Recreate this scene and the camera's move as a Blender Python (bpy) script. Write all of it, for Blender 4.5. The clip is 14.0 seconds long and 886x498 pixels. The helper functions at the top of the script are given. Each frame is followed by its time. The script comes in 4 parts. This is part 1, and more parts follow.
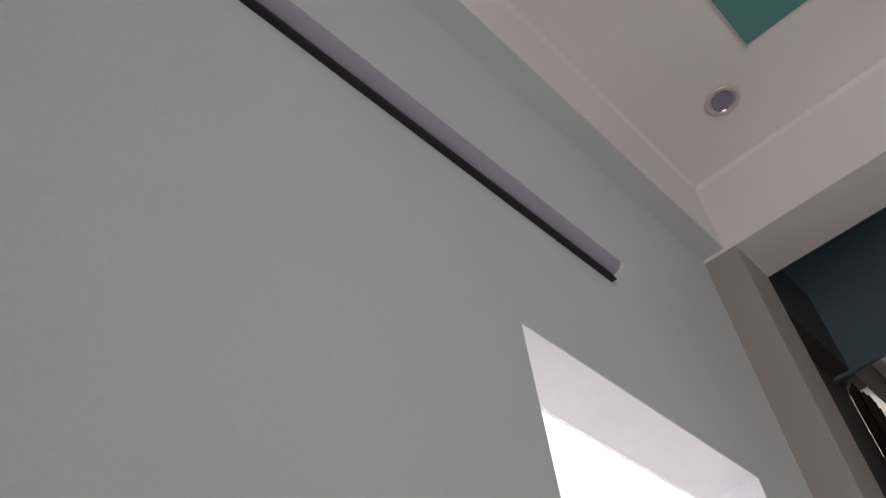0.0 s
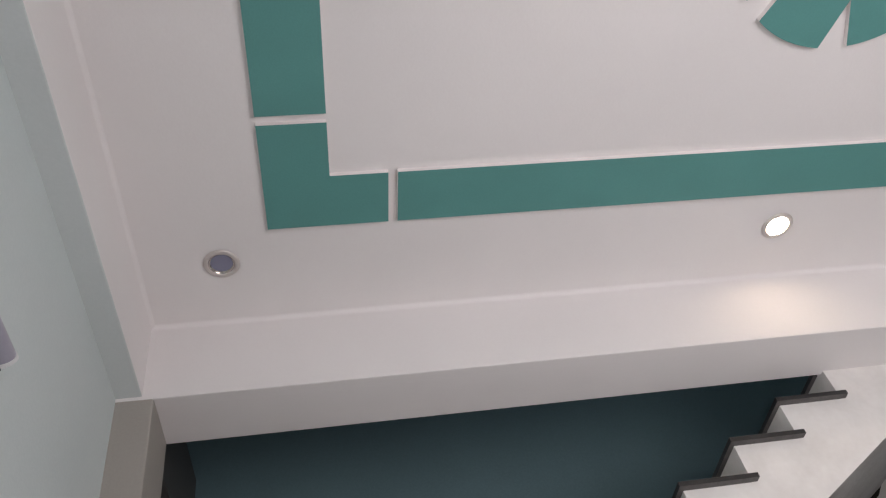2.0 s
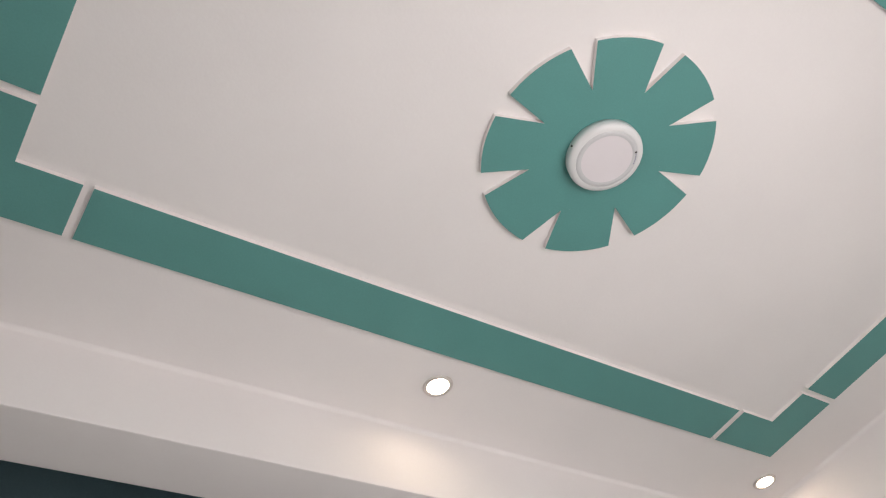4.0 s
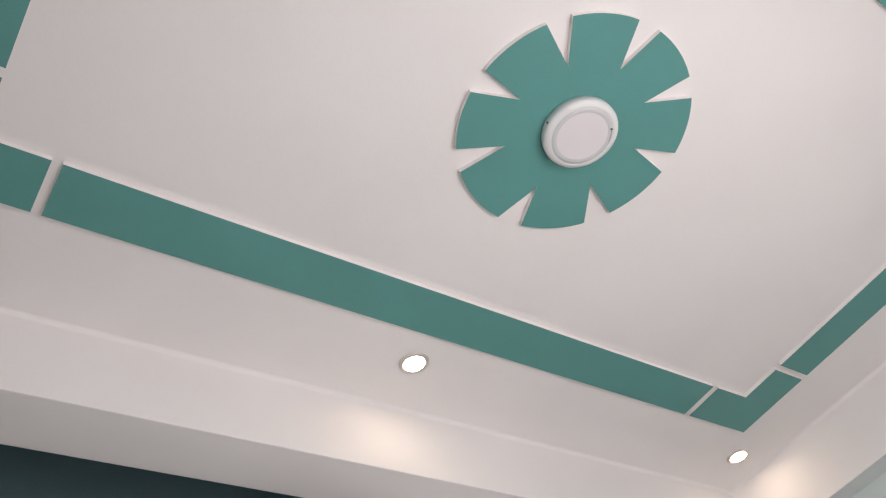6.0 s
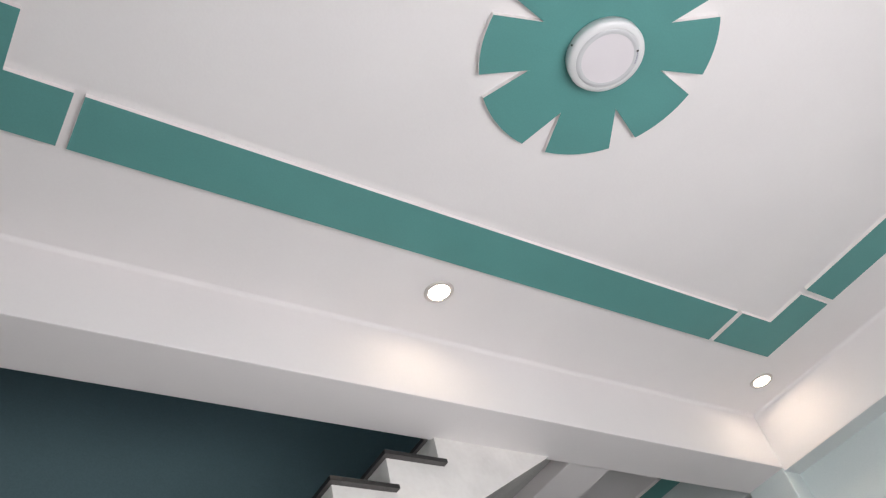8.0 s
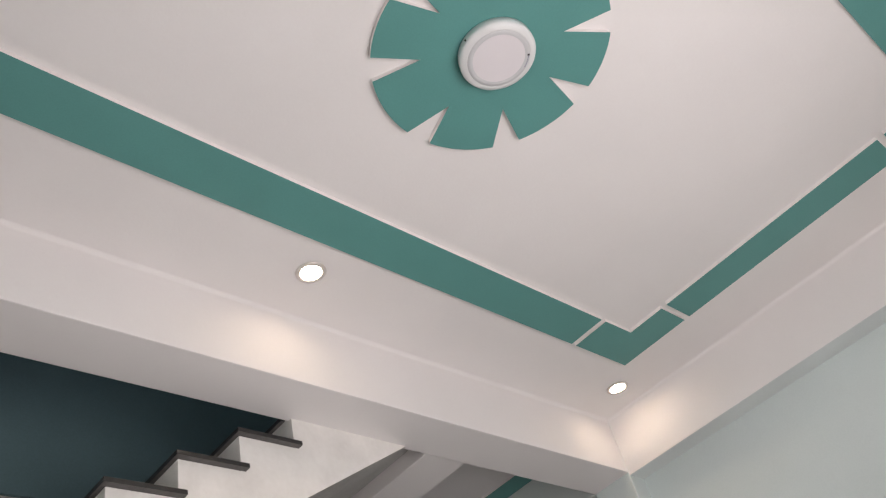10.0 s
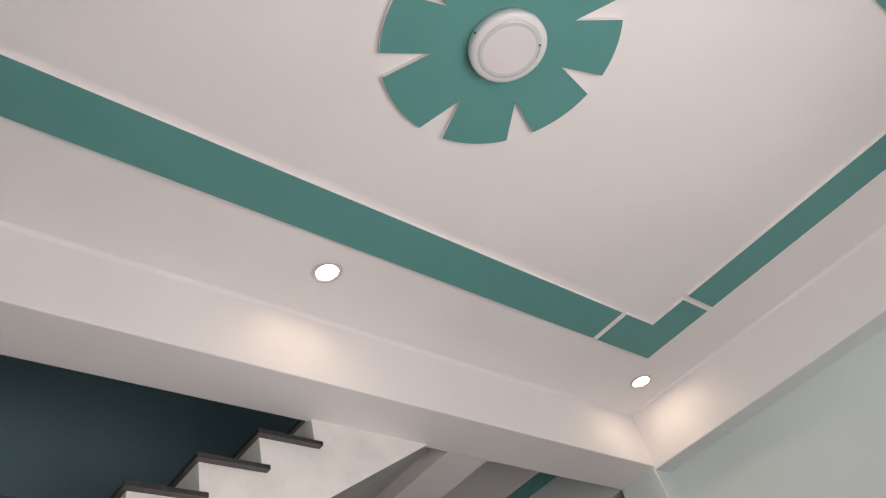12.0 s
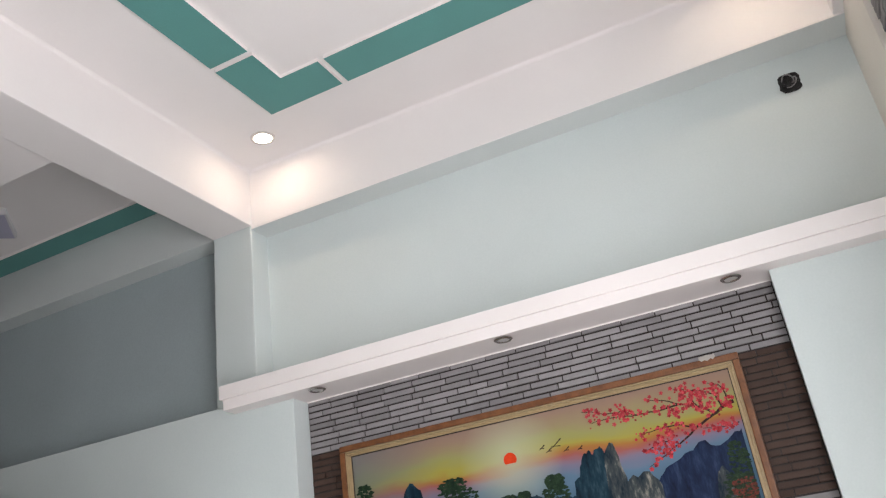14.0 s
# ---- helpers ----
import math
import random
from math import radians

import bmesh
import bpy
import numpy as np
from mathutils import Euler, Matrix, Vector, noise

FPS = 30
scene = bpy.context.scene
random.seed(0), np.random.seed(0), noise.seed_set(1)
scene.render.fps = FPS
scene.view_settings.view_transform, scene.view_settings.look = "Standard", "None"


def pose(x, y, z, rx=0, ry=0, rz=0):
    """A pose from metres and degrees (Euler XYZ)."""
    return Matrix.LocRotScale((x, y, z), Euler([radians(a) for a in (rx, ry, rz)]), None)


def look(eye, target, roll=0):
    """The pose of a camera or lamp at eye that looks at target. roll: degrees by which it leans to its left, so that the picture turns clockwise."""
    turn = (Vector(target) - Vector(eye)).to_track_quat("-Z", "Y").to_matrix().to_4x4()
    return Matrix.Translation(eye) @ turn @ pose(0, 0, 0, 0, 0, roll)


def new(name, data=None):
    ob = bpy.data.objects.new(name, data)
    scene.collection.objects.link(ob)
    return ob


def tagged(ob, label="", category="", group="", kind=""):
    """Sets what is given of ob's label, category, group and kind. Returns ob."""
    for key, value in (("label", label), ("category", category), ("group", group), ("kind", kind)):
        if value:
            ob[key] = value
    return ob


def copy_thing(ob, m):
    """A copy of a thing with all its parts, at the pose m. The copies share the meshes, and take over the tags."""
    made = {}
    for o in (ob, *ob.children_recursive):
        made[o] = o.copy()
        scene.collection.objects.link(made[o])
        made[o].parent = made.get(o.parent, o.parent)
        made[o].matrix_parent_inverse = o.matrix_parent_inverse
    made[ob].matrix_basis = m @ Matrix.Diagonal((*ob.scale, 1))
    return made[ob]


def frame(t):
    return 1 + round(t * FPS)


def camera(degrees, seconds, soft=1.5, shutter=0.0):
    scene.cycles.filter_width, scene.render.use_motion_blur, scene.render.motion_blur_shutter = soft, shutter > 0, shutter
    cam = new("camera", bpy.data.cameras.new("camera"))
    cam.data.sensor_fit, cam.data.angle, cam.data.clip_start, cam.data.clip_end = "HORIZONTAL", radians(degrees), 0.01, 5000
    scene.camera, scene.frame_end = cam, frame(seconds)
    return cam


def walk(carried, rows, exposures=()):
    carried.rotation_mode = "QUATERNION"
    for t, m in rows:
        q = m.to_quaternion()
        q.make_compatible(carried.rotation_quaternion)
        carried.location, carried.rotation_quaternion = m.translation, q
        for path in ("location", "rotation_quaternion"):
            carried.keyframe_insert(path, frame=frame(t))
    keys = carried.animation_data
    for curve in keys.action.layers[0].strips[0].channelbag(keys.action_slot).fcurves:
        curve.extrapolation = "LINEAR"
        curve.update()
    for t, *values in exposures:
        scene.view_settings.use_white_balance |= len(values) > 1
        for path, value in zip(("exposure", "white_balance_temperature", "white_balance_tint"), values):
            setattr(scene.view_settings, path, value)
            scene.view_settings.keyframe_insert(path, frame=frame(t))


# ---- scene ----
cam = camera(56.3, 14.0, soft=1.25)
PATH = [
    (0, (0.092, -2.031, 1.346), (-0.768, -0.911, 2.762), -8.6),
    (0.5, (0.086, -2.017, 1.339), (-0.747, -0.855, 2.738), -9.0),
    (1, (0.092, -1.98, 1.351), (-0.62, -0.718, 2.728), -10.4),
    (1.5, (0.138, -1.952, 1.36), (-0.248, -0.576, 2.759), -12.7),
    (1.8, (0.167, -1.927, 1.371), (0.198, -0.569, 2.838), -13.3),
    (2, (0.166, -1.927, 1.405), (0.469, -0.628, 2.895), -14.2),
    (2.3, (0.208, -1.888, 1.378), (0.79, -0.746, 2.914), -15.2),
    (2.5, (0.21, -1.863, 1.382), (0.937, -0.816, 2.923), -16.2),
    (3, (0.224, -1.864, 1.374), (1.06, -0.92, 2.927), -16.9),
    (3.5, (0.235, -1.875, 1.376), (1.098, -0.952, 2.926), -16.7),
    (4, (0.237, -1.838, 1.376), (1.158, -0.967, 2.923), -18.3),
    (6.5, (0.264, -1.842, 1.372), (1.243, -0.933, 2.86), -18.5),
    (7, (0.263, -1.849, 1.37), (1.239, -0.887, 2.826), -18.1),
    (7.5, (0.252, -1.842, 1.371), (1.223, -0.853, 2.812), -18.0),
    (8, (0.257, -1.816, 1.368), (1.236, -0.793, 2.781), -17.1),
    (8.5, (0.275, -1.823, 1.363), (1.346, -0.839, 2.736), -16.2),
    (9, (0.297, -1.832, 1.358), (1.489, -0.95, 2.7), -18.0),
    (11.5, (0.324, -1.841, 1.363), (1.518, -0.936, 2.687), -18.0),
    (12, (0.349, -1.834, 1.369), (1.508, -0.911, 2.713), -18.1),
    (12.5, (0.39, -1.883, 1.321), (1.529, -0.887, 2.629), -18.0),
    (12.8, (0.525, -1.967, 1.275), (1.737, -0.921, 2.474), -17.1),
    (13, (0.62, -2.022, 1.222), (1.91, -0.977, 2.339), -15.9),
    (13.2, (0.718, -2.09, 1.226), (2.089, -1.057, 2.251), -14.0),
    (13.5, (0.838, -2.108, 1.21), (2.309, -1.136, 2.154), -11.3),
    (13.6, (0.883, -2.134, 1.221), (2.41, -1.208, 2.12), -10.2),
    (14, (1.099, -2.142, 1.231), (2.770, -1.425, 2.065), -8.4),
]
EXPOSURES = [(0, -1.05, 6750, 16), (0.5, -1.1, 6750, 16), (1.0, -0.92, 6750, 15), (1.5, -0.45, 6600, 13), (2.0, -0.53, 6550, 11), (2.5, -0.6, 6500, 10), (4, -0.47, 6800, 9), (6.5, -0.4, 6600, 9), (7.0, -0.2, 6550, 9), (7.2, -0.22, 6550, 9), (7.5, -0.27, 6350, 7), (8.5, -0.28, 6350, 7), (9.0, -0.42, 6700, 10), (12.5, -0.54, 6800, 10), (13.2, -0.38, 6650, 10), (14, -0.03, 6500, 9)]
walk(cam, [(t, look(eye, target, roll)) for t, eye, target, roll in PATH], EXPOSURES)

# ---------------------------------------------------------------- plan (metres)
CEIL = 3.815          # ceiling plane
WEST, EAST = -0.585, 4.74
BEAM_Z = 3.455        # underside of the beams
BF, BB = 0.47, 0.745  # front and back of the beam before the stair
FRONT = -2.66         # inner face of the front beam
STAIR_WALL = 1.64     # dark wall behind the stair
FAR = 3.40            # far beam
C0, C1 = 3.12, 3.40   # cross beam beside the stair
TOP = 6.4
DOOR_X, DOOR_W = 1.90, 2.2   # centre and width of an unseen, assumed front door, set for the light

# ---------------------------------------------------------------- world and light
world = bpy.data.worlds.new("world")
scene.world = world
world.use_nodes = True
wn = world.node_tree.nodes
sky = wn.new("ShaderNodeTexSky")
sky.sky_type, sky.sun_disc = "NISHITA", False
sky.sun_elevation, sky.sun_rotation = radians(48), radians(200)
wn["Background"].inputs["Strength"].default_value = 0.12
world.node_tree.links.new(sky.outputs[0], wn["Background"].inputs[0])

sun = new("sun", bpy.data.lights.new("sun", "SUN"))
sun.data.energy, sun.data.angle, sun.data.color = 4.0, radians(0.5), (1.0, 0.95, 0.88)
sun.matrix_world = look((0, -6, 8), (0.4, 0, 0))


def daylight(name, at, to, w, h, watts, colour):
    ob = new(name, bpy.data.lights.new(name, "AREA"))
    ob.data.shape, ob.data.size, ob.data.size_y = "RECTANGLE", w, h
    ob.data.energy, ob.data.color = watts, colour
    ob.matrix_world = look(at, to)
    return ob


# added lamp in the assumed door opening, tilted up to brighten the ceiling
daylight("assumed_door_daylight", (DOOR_X, -2.78, 1.30), (DOOR_X + 0.25, 0, 3.3), DOOR_W - 0.06, 2.2, 100, (0.99, 0.925, 0.965))
daylight("daylight_window", (-1.25, -0.432, 1.65), (3, -0.432, 2.0), 1.4, 1.9, 20, (1.0, 0.95, 0.975))
daylight("daylight_stair_window", (-0.67, 2.2, 2.56), (-0.45, 2.2, 3.8), 0.60, 0.12, 1.1, (1.0, 0.93, 0.92)).data.spread = radians(52)


# ---------------------------------------------------------------- materials
def material(name, colour, rough=0.6, metal=0.0, vary=0.06, scale=3.0, fine=120.0, bump=0.08, coat=0.0, dark=None, random_per=0.0, spec=0.5):
    m = bpy.data.materials.new(name)
    m.use_nodes = True
    n, l = m.node_tree.nodes, m.node_tree.links
    b = n["Principled BSDF"]
    geo = n.new("ShaderNodeNewGeometry")
    big = n.new("ShaderNodeTexNoise")
    big.inputs["Scale"].default_value, big.inputs["Detail"].default_value = scale, 5
    small = n.new("ShaderNodeTexNoise")
    small.inputs["Scale"].default_value, small.inputs["Detail"].default_value = fine, 3
    for t in (big, small):
        l.new(geo.outputs["Position"], t.inputs["Vector"])
    ramp = n.new("ShaderNodeValToRGB")
    d = dark or [c * (1 - 2 * vary) for c in colour]
    ramp.color_ramp.elements[0].color, ramp.color_ramp.elements[0].position = (*d, 1), 0.3
    ramp.color_ramp.elements[1].color, ramp.color_ramp.elements[1].position = (*colour, 1), 0.65
    l.new(big.outputs["Fac"], ramp.inputs["Fac"])
    mix = n.new("ShaderNodeMixRGB")
    mix.blend_type = "OVERLAY"
    mix.inputs["Fac"].default_value = min(1.0, vary * 2.5)
    l.new(ramp.outputs["Color"], mix.inputs["Color1"])
    l.new(small.outputs["Fac"], mix.inputs["Color2"])
    out = mix.outputs["Color"]
    if random_per:
        info = n.new("ShaderNodeObjectInfo")
        hsv = n.new("ShaderNodeHueSaturation")
        val = n.new("ShaderNodeMapRange")
        val.inputs["To Min"].default_value, val.inputs["To Max"].default_value = 1 - random_per, 1 + random_per
        l.new(info.outputs["Random"], val.inputs["Value"])
        l.new(val.outputs["Result"], hsv.inputs["Value"])
        l.new(out, hsv.inputs["Color"])
        out = hsv.outputs["Color"]
    l.new(out, b.inputs["Base Color"])
    b.inputs["Roughness"].default_value, b.inputs["Metallic"].default_value = rough, metal
    b.inputs["Coat Weight"].default_value = coat
    b.inputs["Specular IOR Level"].default_value = spec
    if bump:
        add = n.new("ShaderNodeMath")
        l.new(big.outputs["Fac"], add.inputs[0])
        l.new(small.outputs["Fac"], add.inputs[1])
        bp = n.new("ShaderNodeBump")
        bp.inputs["Strength"].default_value, bp.inputs["Distance"].default_value = bump, 0.01
        l.new(add.outputs[0], bp.inputs["Height"])
        l.new(bp.outputs["Normal"], b.inputs["Normal"])
    return m


def glowing(name, colour, strength):
    m = bpy.data.materials.new(name)
    m.use_nodes = True
    b = m.node_tree.nodes["Principled BSDF"]
    b.inputs["Base Color"].default_value = (*colour, 1)
    b.inputs["Emission Color"].default_value = (*colour, 1)
    b.inputs["Emission Strength"].default_value = strength
    return m


WHITE = material("white_ceiling_paint", (0.80, 0.77, 0.76), 0.75, vary=0.02, scale=1.6, fine=90, bump=0.05)
TRIM = material("white_trim_paint", (0.83, 0.78, 0.765), 0.5, vary=0.02, scale=2.5, fine=140, bump=0.04)
REVEAL = material("cool_white_reveal_paint", (0.76, 0.77, 0.79), 0.6, vary=0.04, scale=2.5, fine=60, bump=0.08)
MINT = material("pale_mint_wall_paint", (0.605, 0.665, 0.66), 0.6, vary=0.03, scale=1.3, fine=110, bump=0.06)
COLUMN = material("beige_grey_column_paint", (0.38, 0.355, 0.32), 0.6, vary=0.03, scale=1.7, fine=110, bump=0.06)
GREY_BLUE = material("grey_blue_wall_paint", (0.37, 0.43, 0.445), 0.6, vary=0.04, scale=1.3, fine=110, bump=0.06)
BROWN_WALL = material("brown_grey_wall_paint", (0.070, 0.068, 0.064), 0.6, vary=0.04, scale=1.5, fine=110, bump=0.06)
PALE = material("pale_beige_paint", (0.70, 0.66, 0.60), 0.6, vary=0.03, scale=1.7, fine=110, bump=0.06)
# beam white toned down to a minty grey: shade put into the colour
SHADED_BEAM = material("shaded_beam_paint", (0.63, 0.67, 0.665), 0.6, vary=0.03, scale=1.3, fine=110, bump=0.06)
TEAL = material("teal_paint", (0.10, 0.29, 0.27), 0.55, vary=0.03, scale=4, fine=160, bump=0.05)
DEEP = material("deep_teal_wall_paint", (0.125, 0.20, 0.22), 0.55, vary=0.05, scale=1.5, fine=110, bump=0.05)
PLASTER = material("rough_white_plaster", (0.80, 0.775, 0.745), 0.85, vary=0.06, scale=6, fine=40, bump=0.12)
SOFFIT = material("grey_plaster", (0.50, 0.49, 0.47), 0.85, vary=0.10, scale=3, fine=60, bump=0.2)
GRANITE = material("dark_granite", (0.022, 0.020, 0.020), 0.35, vary=0.2, scale=40, fine=300, bump=0.02)
SAWN = material("sawn_grey_granite", (0.11, 0.103, 0.10), 0.7, vary=0.15, scale=30, fine=250, bump=0.05)
FLOOR = material("brown_floor_tile", (0.27, 0.24, 0.215), 0.2, vary=0.05, scale=2, fine=60, bump=0.01)
DARK_FLOOR = material("dark_brown_floor", (0.075, 0.06, 0.05), 0.3, vary=0.1, scale=20, fine=200, bump=0.0)
GREY_TILE = material("grey_strip_tile", (0.24, 0.228, 0.234), 0.6, vary=0.06, scale=14, fine=220, bump=0.1, random_per=0.18, spec=0.2)
BROWN_TILE = material("brown_strip_tile", (0.062, 0.036, 0.027), 0.55, vary=0.08, scale=14, fine=220, bump=0.1, random_per=0.16, spec=0.2)
BRICK = material("brown_brick_tile", (0.15, 0.095, 0.065), 0.7, vary=0.15, scale=14, fine=160, bump=0.25, random_per=0.45)
GROUT = material("dark_joint", (0.028, 0.022, 0.020), 0.9, vary=0.1, scale=20, fine=200, bump=0.1)
CHROME = material("brushed_metal", (0.62, 0.57, 0.53), 0.22, 1.0, vary=0.05, scale=30, fine=300, bump=0.0)
RING = material("satin_ring", (0.66, 0.61, 0.58), 0.35, 0.35, vary=0.03, scale=30, fine=300, bump=0.0)
LENS = material("unlit_diffuser", (0.24, 0.24, 0.33), 0.35, vary=0.01, scale=10, fine=200, bump=0.0)
LAMP_BODY = material("white_plastic", (0.70, 0.70, 0.70), 0.35, vary=0.01, scale=8, fine=200, bump=0.0)
LAMP_RIM = material("grey_white_plastic", (0.56, 0.56, 0.57), 0.3, vary=0.01, scale=8, fine=200, bump=0.0)
LAMP_FACE = material("opal_diffuser", (0.72, 0.68, 0.70), 0.3, vary=0.01, scale=8, fine=200, bump=0.0)
TUBE = material("unlit_tube_diffuser", (0.34, 0.33, 0.39), 0.3, vary=0.02, scale=8, fine=200, bump=0.0)
TUBE_BASE = material("grey_metal_channel", (0.10, 0.10, 0.105), 0.4, 0.3, vary=0.03, scale=8, fine=200, bump=0.0)
PANEL_GREY = material("unlit_square_diffuser", (0.40, 0.39, 0.50), 0.4, vary=0.02, scale=8, fine=200, bump=0.0)
BLACK = material("black_plastic", (0.012, 0.011, 0.011), 0.5, vary=0.1, scale=60, fine=300, bump=0.1)
WIRE = material("grey_wire", (0.25, 0.24, 0.24), 0.4, vary=0.1, scale=60, fine=300, bump=0.0)
WOOD = material("orange_varnished_wood", (0.17, 0.062, 0.017), 0.4, vary=0.14, scale=22, fine=150, bump=0.05, coat=0.15, dark=(0.10, 0.032, 0.008))
GOLD = material("cream_gold_moulding", (0.36, 0.26, 0.14), 0.45, vary=0.08, scale=30, fine=200, bump=0.05)
ALU = material("white_window_frame", (0.75, 0.75, 0.75), 0.35, vary=0.02, scale=8, fine=200, bump=0.0)
DOWN_ON = glowing("lit_downlight", (1.0, 0.80, 0.62), 78.0)
GLASS = bpy.data.materials.new("clear_glass")
GLASS.use_nodes = True
gb = GLASS.node_tree.nodes["Principled BSDF"]
gb.inputs["Transmission Weight"].default_value, gb.inputs["Roughness"].default_value, gb.inputs["IOR"].default_value = 1.0, 0.0, 1.45


# ---------------------------------------------------------------- mesh helpers
def box(bm, x0, x1, y0, y1, z0, z1, bevel=0.0, mat=0):
    vs = [bm.verts.new((x, y, z)) for x in (x0, x1) for y in (y0, y1) for z in (z0, z1)]
    fs = [bm.faces.new([vs[i] for i in f]) for f in ((0, 1, 3, 2), (4, 6, 7, 5), (0, 4, 5, 1), (2, 3, 7, 6), (0, 2, 6, 4), (1, 5, 7, 3))]
    for f in fs:
        f.material_index = mat
    if bevel:
        es = list({e for f in fs for e in f.edges})
        r = bmesh.ops.bevel(bm, geom=es, offset=bevel, segments=2, profile=0.6, affect="EDGES")
        for f in r["faces"]:
            f.material_index = mat
    return bm


def prism(bm, outline, z0, z1, mat_face=0, mat_side=0):
    """A flat board with that outline (counter-clockwise from above) between two heights."""
    lo = [bm.verts.new((x, y, z0)) for x, y in outline]
    hi = [bm.verts.new((x, y, z1)) for x, y in outline]
    bm.faces.new(lo[::-1]).material_index = mat_face
    bm.faces.new(hi).material_index = mat_face
    k = len(outline)
    for i in range(k):
        bm.faces.new((lo[i], lo[(i + 1) % k], hi[(i + 1) % k], hi[i])).material_index = mat_side
    return bm


def lathe(bm, profile, steps=48, mat=0, smooth=True):
    """Turns (radius, z) rows about the z axis."""
    rings = []
    for r, z in profile:
        rings.append([bm.verts.new((r * math.cos(2 * math.pi * i / steps), r * math.sin(2 * math.pi * i / steps), z)) for i in range(steps)])
    for a, b in zip(rings, rings[1:]):
        for i in range(steps):
            f = bm.faces.new((a[i], a[(i + 1) % steps], b[(i + 1) % steps], b[i]))
            f.material_index, f.smooth = mat, smooth
    return bm


def disc(bm, r, z, steps=48, mat=0):
    vs = [bm.verts.new((r * math.cos(2 * math.pi * i / steps), r * math.sin(2 * math.pi * i / steps), z)) for i in range(steps)]
    bm.faces.new(vs).material_index = mat
    return bm


def tube_along(bm, pts, r, seg=6):
    rings = []
    for i, p in enumerate(pts):
        d = (Vector(pts[min(i + 1, len(pts) - 1)]) - Vector(pts[max(i - 1, 0)])).normalized()
        u = d.orthogonal().normalized()
        v = d.cross(u)
        rings.append([bm.verts.new(Vector(p) + (u * math.cos(2 * math.pi * k / seg) + v * math.sin(2 * math.pi * k / seg)) * r) for k in range(seg)])
    for a, b in zip(rings, rings[1:]):
        for k in range(seg):
            bm.faces.new((a[k], a[(k + 1) % seg], b[(k + 1) % seg], b[k])).smooth = True


def mesh_of(name, bm, *mats):
    bmesh.ops.recalc_face_normals(bm, faces=bm.faces[:])
    me = bpy.data.meshes.new(name)
    bm.to_mesh(me)
    bm.free()
    for m in mats:
        me.materials.append(m)
    return me


def part(name, bm, mats, parent=None, label="", m=None):
    mats = mats if isinstance(mats, (list, tuple)) else [mats]
    ob = new(name, bm if isinstance(bm, bpy.types.Mesh) else mesh_of(name, bm, *mats))
    if parent:
        ob.parent = parent
    if m is not None:
        ob.matrix_basis = m
    if label:
        ob["label"] = label
    return ob


def thing(name, at, label, category, group="", kind="", m=None):
    ob = new(name)
    ob.empty_display_size = 0.1
    ob.matrix_basis = m if m is not None else pose(*at)
    return tagged(ob, label, category, group, kind)


# the picture wall stands slightly out of square
SKEW = pose(4.50, BF, 0) @ pose(0, 0, 0, 0, 0, 1.85) @ pose(-4.50, -BF, 0)
SKEW_BEAM = pose(4.50, BF, 0) @ pose(0, 0, 0, 0, 0, 1.25) @ pose(-4.50, -BF, 0)


def structure(name, boxes, mat, label, category, bevel=0.0, m=None, under=None):
    bm = bmesh.new()
    for b in boxes:
        box(bm, *b, bevel=bevel)
    # faces that look down get their shade as a darker colour
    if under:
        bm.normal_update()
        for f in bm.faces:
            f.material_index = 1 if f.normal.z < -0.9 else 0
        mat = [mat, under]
    return tagged(part(name, bm, mat, m=m), label, category, kind="structure")


# ---------------------------------------------------------------- setting
structure("floor_rear", [(-0.9, 5.0, 0.6, 7.0, -0.12, 0.0)], DARK_FLOOR, "dark brown granite floor of the rear room", "floor")
structure("floor", [(-0.9, 5.0, -3.2, 0.6, -0.12, 0.0)], FLOOR, "pale brown polished tile floor of the living room", "floor")
structure("ground", [(-60, 60, -60, 60, -0.4, -0.14)], SOFFIT, "grey paved ground outside the house", "ground")

structure("ceiling", [
    (WEST - 0.2, EAST + 0.2, FRONT - 0.3, BF + 0.02, CEIL, CEIL + 0.15),
    (C1 - 0.02, EAST + 0.2, BB - 0.02, FAR + 0.1, CEIL, CEIL + 0.15),
    (WEST - 0.2, C0 + 0.02, STAIR_WALL + 0.06, FAR + 0.1, CEIL, CEIL + 0.15),
    (WEST - 0.2, EAST + 0.2, FAR + 0.2, 7.0, CEIL, CEIL + 0.15),
    # unseen stairwell top, added with a gap that lets skylight onto the stair wall
    (WEST - 0.2, 0.4, BF, STAIR_WALL + 0.3, TOP, TOP + 0.1),
    (3.0, C1, BF, STAIR_WALL + 0.3, TOP, TOP + 0.1),
], WHITE, "matt white painted plaster ceiling", "ceiling")

# beams, slightly rounded
structure("beam_stair", [(WEST - 0.1, EAST + 0.1, BF, BB, BEAM_Z, CEIL + 0.14)], WHITE, "white painted beam between the living room and the stair", "beam", 0.006)
structure("beam_west", [(WEST - 0.1, -0.492, FRONT - 0.1, BF + 0.004, BEAM_Z + 0.014, CEIL + 0.1)], WHITE, "white painted beam along the window wall", "beam", 0.006, None, SHADED_BEAM)
structure("beam_east", [(4.503, EAST + 0.1, FRONT - 0.1, BF + 0.004, BEAM_Z - 0.02, CEIL + 0.1)], WHITE, "white painted beam over the picture wall", "beam", 0.006, SKEW_BEAM, SHADED_BEAM)
structure("beam_front", [(WEST - 0.1, EAST + 0.1, FRONT - 0.28, FRONT, BEAM_Z - 0.011, CEIL + 0.1)], WHITE, "white painted beam over the assumed front door", "beam", 0.006)
